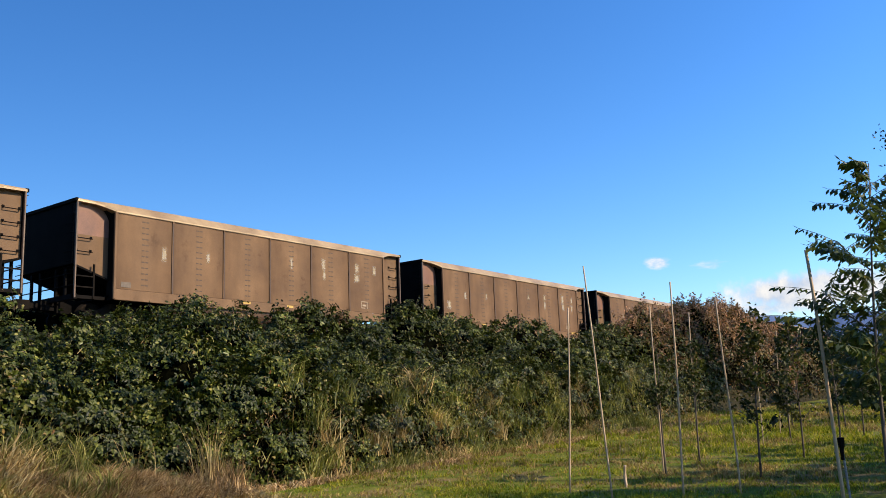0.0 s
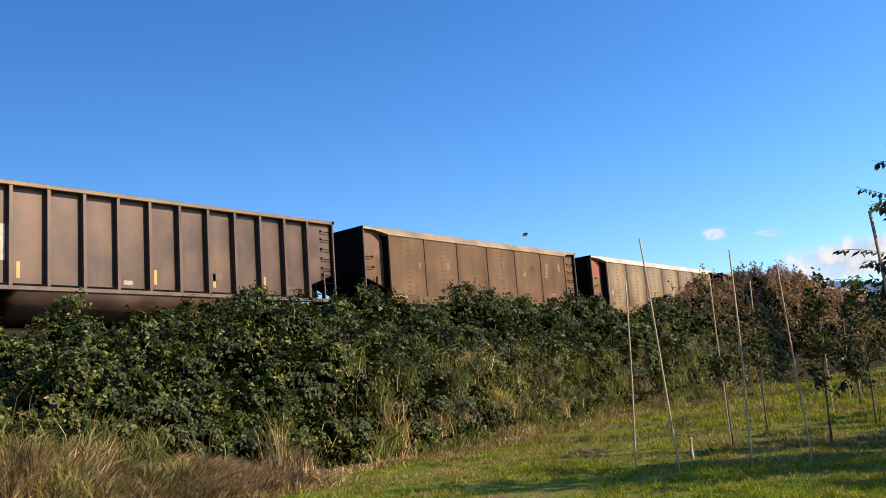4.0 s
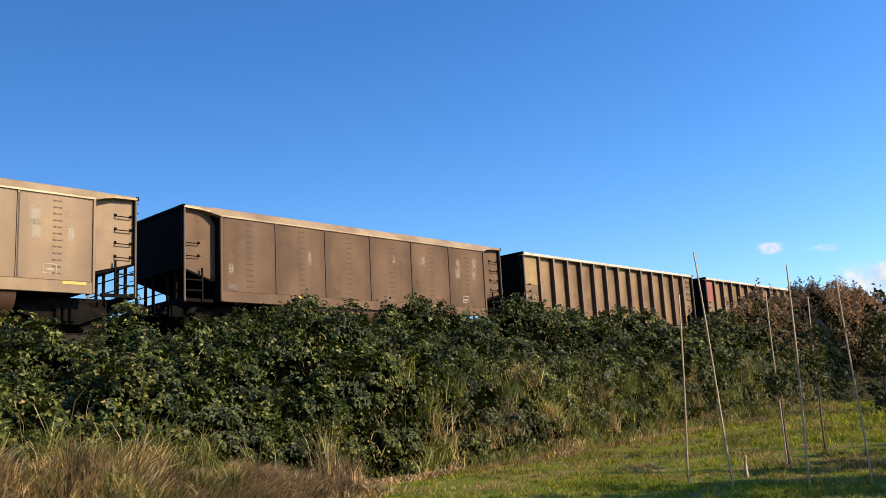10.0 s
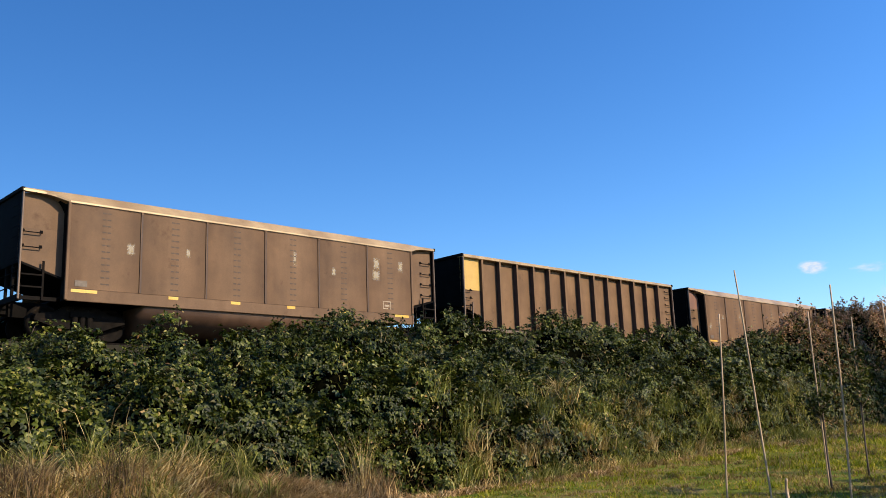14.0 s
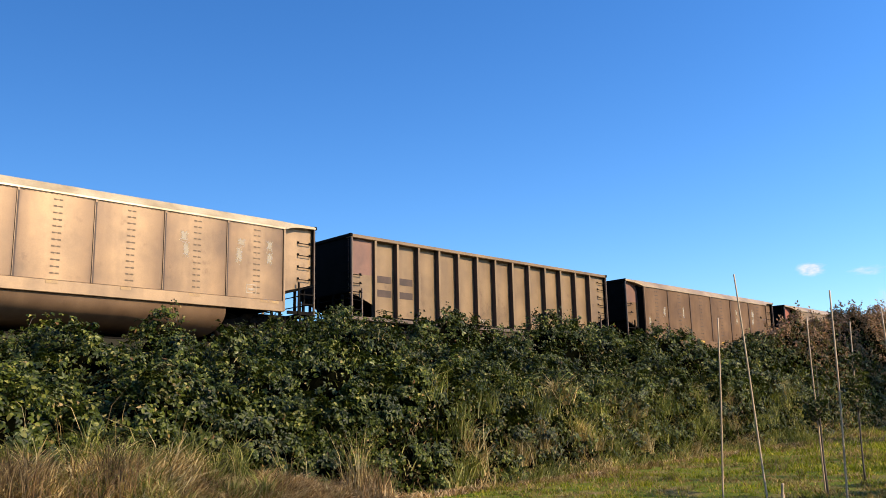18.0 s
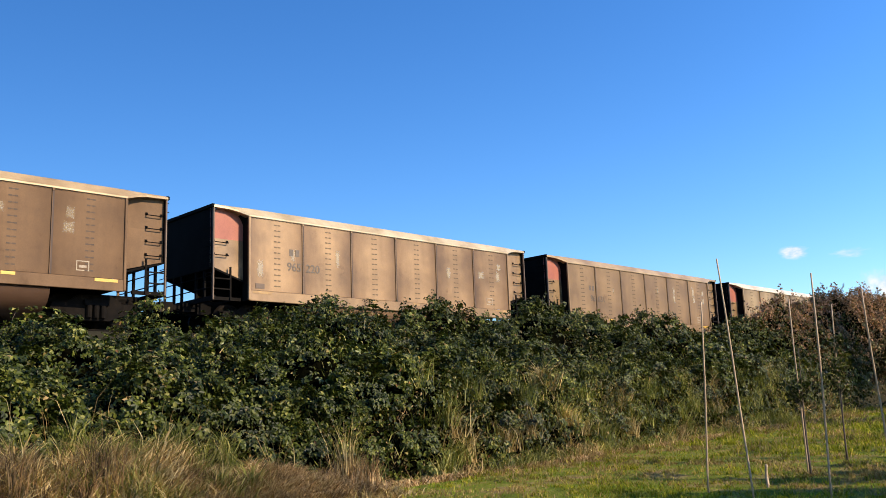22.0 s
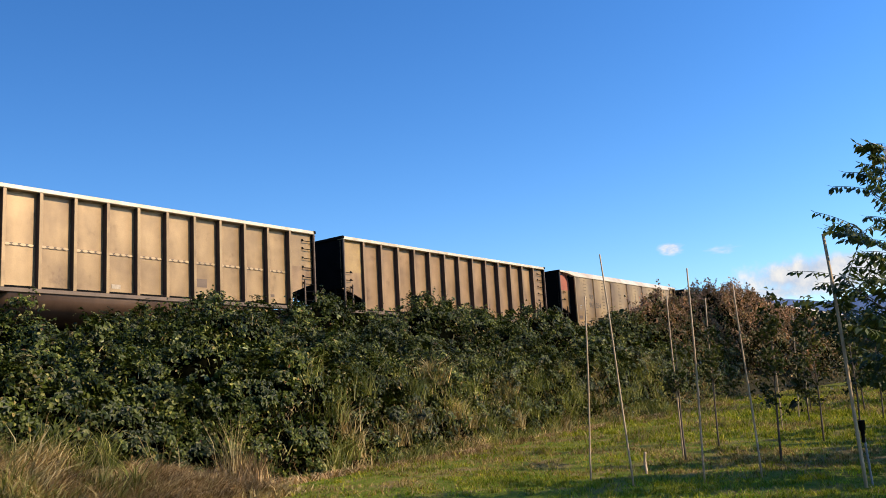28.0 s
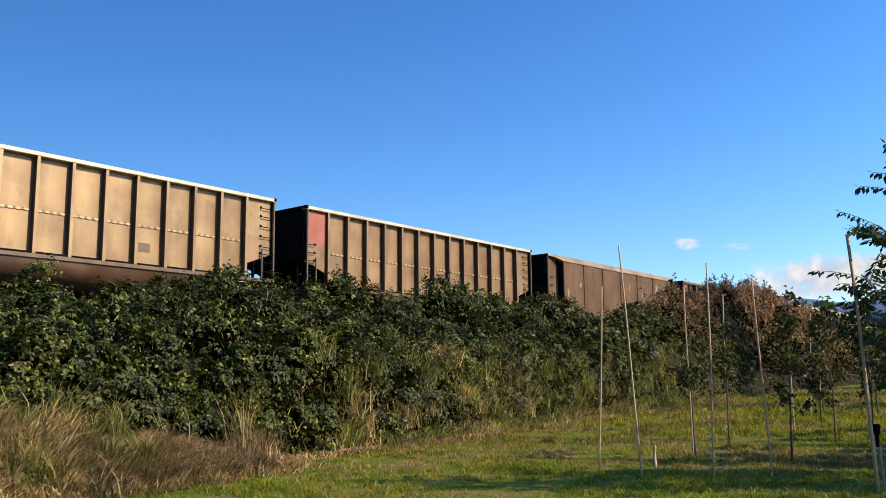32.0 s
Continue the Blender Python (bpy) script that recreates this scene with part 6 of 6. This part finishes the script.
SMOOTH, RIBBED = set("ARGTS"), set("bdeyrqo")
marks_rng = random.Random(4)
for k, (kind, car) in enumerate(zip(ORDER, cars)):
    if kind in SMOOTH:
        # worn chalk blots of old stencils
        pale = SMEAR if k % 3 else FAINT
        for u, z, w in ((1.5, 1.9, 0.13), (2.8, 2.42, 0.1), (4.55, 2.5, 0.08), (8.3, 2.75, 0.07), (9.9, 2.85, 0.13), (9.9, 2.45, 0.1),
                        (11.72, 2.9, 0.15), (12.72, 2.9, 0.12), (11.72, 2.5, 0.15), (12.72, 2.5, 0.12)):
            if marks_rng.random() < 0.8:
                j = marks_rng.uniform(-0.06, 0.06)
                blot(car, u + j, z + 0.1, w * 0.8, 0.2 + marks_rng.uniform(-0.07, 0.05), pale)
        # reflective strips along the bottom of the side
        strip = YELLOW if kind == "R" or k in (15, 16, 18, 22, 24) else OLDAMBER if kind in "ST" else ENDYELLOW
        z = SILL + 0.235
        spots = ((1.25, 1.95), (4.0, 4.3), (6.0, 6.32), (8.0, 8.3), (10.05, 10.4), (12.45, 13.1))
        for a, b in spots:
            if strip is not ENDYELLOW or marks_rng.random() < 0.45:
                mark(car, "reflector_strip", strip, ((a, b, z, z + 0.085),), -0.295, "yellow reflective strip")
        if k in (23, 18, 19, 30):
            for a in (2.3, 2.7, 6.6, 6.85, 10.6, 10.85):
                mark(car, "reflector_strip", REDTAPE if a in (2.3, 6.6, 10.6) else WHITE, ((a, a + 0.14, z, z + 0.07),), -0.295)
        # small data plates
        mark(car, "data_plate", RIB if kind in "ST" else INK, ((1.35, 1.68, 1.36, 1.52),))
        mark(car, "data_plate", PALE, ((11.95, 12.3, 1.45, 1.475), (11.95, 12.3, 1.7, 1.725), (11.95, 11.975, 1.475, 1.7), (12.275, 12.3, 1.475, 1.7), (12.02, 12.23, 1.53, 1.6)))
    else:
        mark(car, "data_plate", RIB, ((9.55, 9.95, 1.5, 1.78),), 0.198)
        mark(car, "data_plate", RIB, ((12.6, 12.85, 1.35, 1.45),), 0.198)
        if marks_rng.random() < 0.5:
            mark(car, "stencil_blot", PALE, ((6.5, 6.8, 1.25, 1.38),), 0.198)

# car numbers; the owner's initials stand as plain blocks
SEAM_U = 3.17
for k, a, b, ink in ((15, "965", "335", INK), (27, "965", "269", INK), (33, "965", "254", INK), (29, "96", "055", INK), (26, "96", "631", INK),
                     (20, "96", "68", INK), (34, "96", "96", PALE), (25, "965", "220", INK)):
    lettering(cars[k], a, SEAM_U - 0.1, 2.02, 0.27, ink, right=True)
    lettering(cars[k], b, SEAM_U + 0.1, 2.02, 0.27, ink)
    for u in (2.62, 2.86):
        mark(cars[k], "initial_block", ink, ((u, u + 0.15, 2.5, 2.72),))
# dark ribbed car with white panels
for k in (5, 21):
    pale = WHITE if k == 5 else SEAM
    for a, b in ((1.18, 2.08), (2.2, 3.1)):
        mark(cars[k], "painted_panel", pale, ((a, b, 1.75, 2.75),) if k == 5 else ((a + 0.15, b - 0.1, 2.35, 2.6), (a + 0.15, b - 0.1, 1.85, 2.1)), 0.198, "white painted panel" if k == 5 else "faded brown painted panel")
lettering(cars[5], "964", 2.04, 1.95, 0.28, INK, 0.19, right=True)
lettering(cars[5], "890", 2.24, 1.95, 0.28, INK, 0.19)
for u in (1.65, 1.86):
    mark(cars[5], "initial_block", INK, ((u, u + 0.14, 2.35, 2.58),), 0.192)
for u in (3.4, 7.5, 9.6, 11.6):
    mark(cars[5], "stripe_mark", ENDYELLOW, ((u, u + 0.1, 1.3, 1.75),), 0.198)
# owner's mark and number on two tan ribbed cars
for k, z in ((4, 2.3), (14, 2.05), (28, 2.05)):
    if k in (4, 14, 28):
        mark(cars[k], "initial_block", FADED, tuple((u, u + 0.15, z + 0.3, z + 0.52) for u in (2.4, 2.62, 2.84, 3.35, 3.57)), 0.198)
    if k == 28:
        lettering(cars[k], "479", 3.1, 1.96, 0.24, FADED, 0.198, right=True)
        lettering(cars[k], "510", 3.28, 1.96, 0.24, RIB, 0.198)
    elif k == 14:
        lettering(cars[k], "479", 3.1, 1.96, 0.24, FADED, 0.198, right=True)
        lettering(cars[k], "507", 3.28, 1.96, 0.24, FADED, 0.198)
    elif k == 4:
        mark(cars[k], "number_block", FADED, tuple((u, u + 0.14, z - 0.1, z + 0.12) for u in (2.95, 3.3, 3.48, 3.66)), 0.198)
# sprayed lines on three cars
SPRAY = surface("white_spray_paint", [(0.3, (0.5, 0.47, 0.42)), (0.7, (0.7, 0.67, 0.6))], 10, 0.6)
PINK = surface("faded_rust_spray", [(0.3, (0.2, 0.1, 0.075)), (0.7, (0.29, 0.155, 0.11))], 5, 0.6)
tag = cars[23]
for pts in ([(3.35, 1.62), (3.5, 1.5), (3.62, 1.42), (3.55, 1.3)], [(3.6, 1.3), (3.72, 1.85), (3.86, 1.5), (3.95, 1.35)], [(3.66, 1.55), (3.95, 1.6)], [(4.0, 1.3), (4.02, 1.78), (4.2, 1.82), (4.22, 1.62), (4.02, 1.58)],
            [(4.3, 1.3), (4.28, 1.8), (4.5, 1.84)], [(4.3, 1.58), (4.46, 1.6)], [(4.55, 1.3), (4.62, 1.6), (4.75, 1.62), (4.72, 1.38), (4.58, 1.34)], [(4.2, 1.25), (4.25, 1.02)],
            loops(7.85, 1.36, 0.95, 0.95, 5, 0.5, 5.6), loops(7.92, 1.38, 0.42, 0.34, 3, 0.2, 4.6), loops(8.72, 1.36, 0.85, 0.85, 4, 0.3, 6.2), loops(8.74, 1.5, 0.36, 0.18, 2), [(8.6, 1.3), (8.95, 1.28)],
            [(9.25, 1.78), (9.6, 1.86), (10.0, 1.74), (10.08, 1.5), (9.9, 1.25), (9.82, 1.02), (9.55, 0.98), (9.48, 1.18), (9.62, 1.42), (9.4, 1.5), (9.22, 1.6), (9.25, 1.78)], [(9.3, 1.2), (9.2, 1.0), (9.45, 0.95)]):
    ribbon(tag, pts, 0.042, SPRAY, label="white sprayed scrawl")
TAG = (
    [(4.32, 1.1), (4.3, 2.0), (4.75, 2.02), (4.9, 1.85), (4.7, 1.62), (4.4, 1.58), (4.8, 1.55), (5.0, 1.32), (4.85, 1.12), (4.32, 1.1)],
    [(5.98, 1.98), (5.6, 2.0), (5.42, 1.8), (5.6, 1.6), (5.9, 1.48), (5.98, 1.28), (5.8, 1.1), (5.4, 1.14)],
    [(6.45, 1.85), (6.6, 1.98), (6.9, 1.9), (6.85, 1.6), (6.45, 1.2), (7.0, 1.18)],
    [(8.1, 1.9), (7.8, 2.0), (7.55, 1.85), (7.48, 1.5), (7.6, 1.2), (7.85, 1.1), (8.12, 1.22)],
    [(8.5, 1.98), (8.55, 1.65), (8.85, 1.55), (9.08, 1.68), (9.1, 2.0), (9.06, 1.5), (9.0, 1.1)],
    [(9.6, 1.38), (9.95, 1.4)])
for pts in TAG:
    ribbon(cars[28], [(u, z + 0.13) for u, z in pts], 0.14, PINK, 0.196, label="faded rust-red sprayed stroke")
for u in (1.9, 2.2, 2.5, 2.75):
    ribbon(cars[34], [(u, 1.42), (u + 0.08, 1.56), (u + 0.14, 1.4), (u + 0.22, 1.55)], 0.03, SPRAY, label="small white sprayed scrawl")
ribbon(cars[7], [(3.4, 1.5), (3.6, 1.85), (3.75, 1.5), (3.9, 1.8), (4.2, 1.45), (4.6, 1.6)], 0.07, PINK, label="faded rust-red sprayed stroke")

# a dry leaf that drifts down into the brambles
bm = bmesh.new()
vs = [bm.verts.new(p) for p in ((-0.03, 0, 0), (-0.008, -0.018, 0.006), (0.022, -0.013, 0.008), (0.034, 0, 0), (0.02, 0.015, 0.01), (-0.008, 0.019, 0.007), (0, 0, -0.004))]
for i in range(6):
    bm.faces.new((vs[i], vs[(i + 1) % 6], vs[6]))
drift = new("dry_leaf", finish(bm, "dry_leaf", surface("dry_leaf_skin", [(0.3, (0.3, 0.17, 0.06)), (0.7, (0.42, 0.26, 0.1))], 30, 0.6)))
tagged(drift, "small dry brown leaf drifting in the air", "leaf")
DRIFT = [(0.0, 6.1, 5.2, 12.0), (1.9, 6.4, 4.95, 5.9), (2.6, 6.51, 4.67, 3.17), (3.0, 6.61, 4.52, 3.16), (3.2, 6.64, 4.49, 3.12), (3.5, 6.72, 4.6, 2.98), (4.5, 7.74, 5.38, 2.54), (5.5, 10.13, 7.28, 2.19),
         (7.5, 12.4, 12.1, float(thicket_z(np.array([12.4]), np.array([12.1]))[0]) + 0.03)]


def motions():
    """The train rolls by; every car follows the track. A leaf drifts down."""
    for k, car in enumerate(cars):
        walk(car, [(t, car_pose(k, t)) for t in range(0, 33)])

    rows = [(t, pose(x, y, z, 50 * i, 35 * i, 20 * i)) for i, (t, x, y, z) in enumerate(DRIFT)]
    walk(drift, rows + [(t, rows[-1][1]) for t in (8.0, 20.0, 32.0)])


motions()
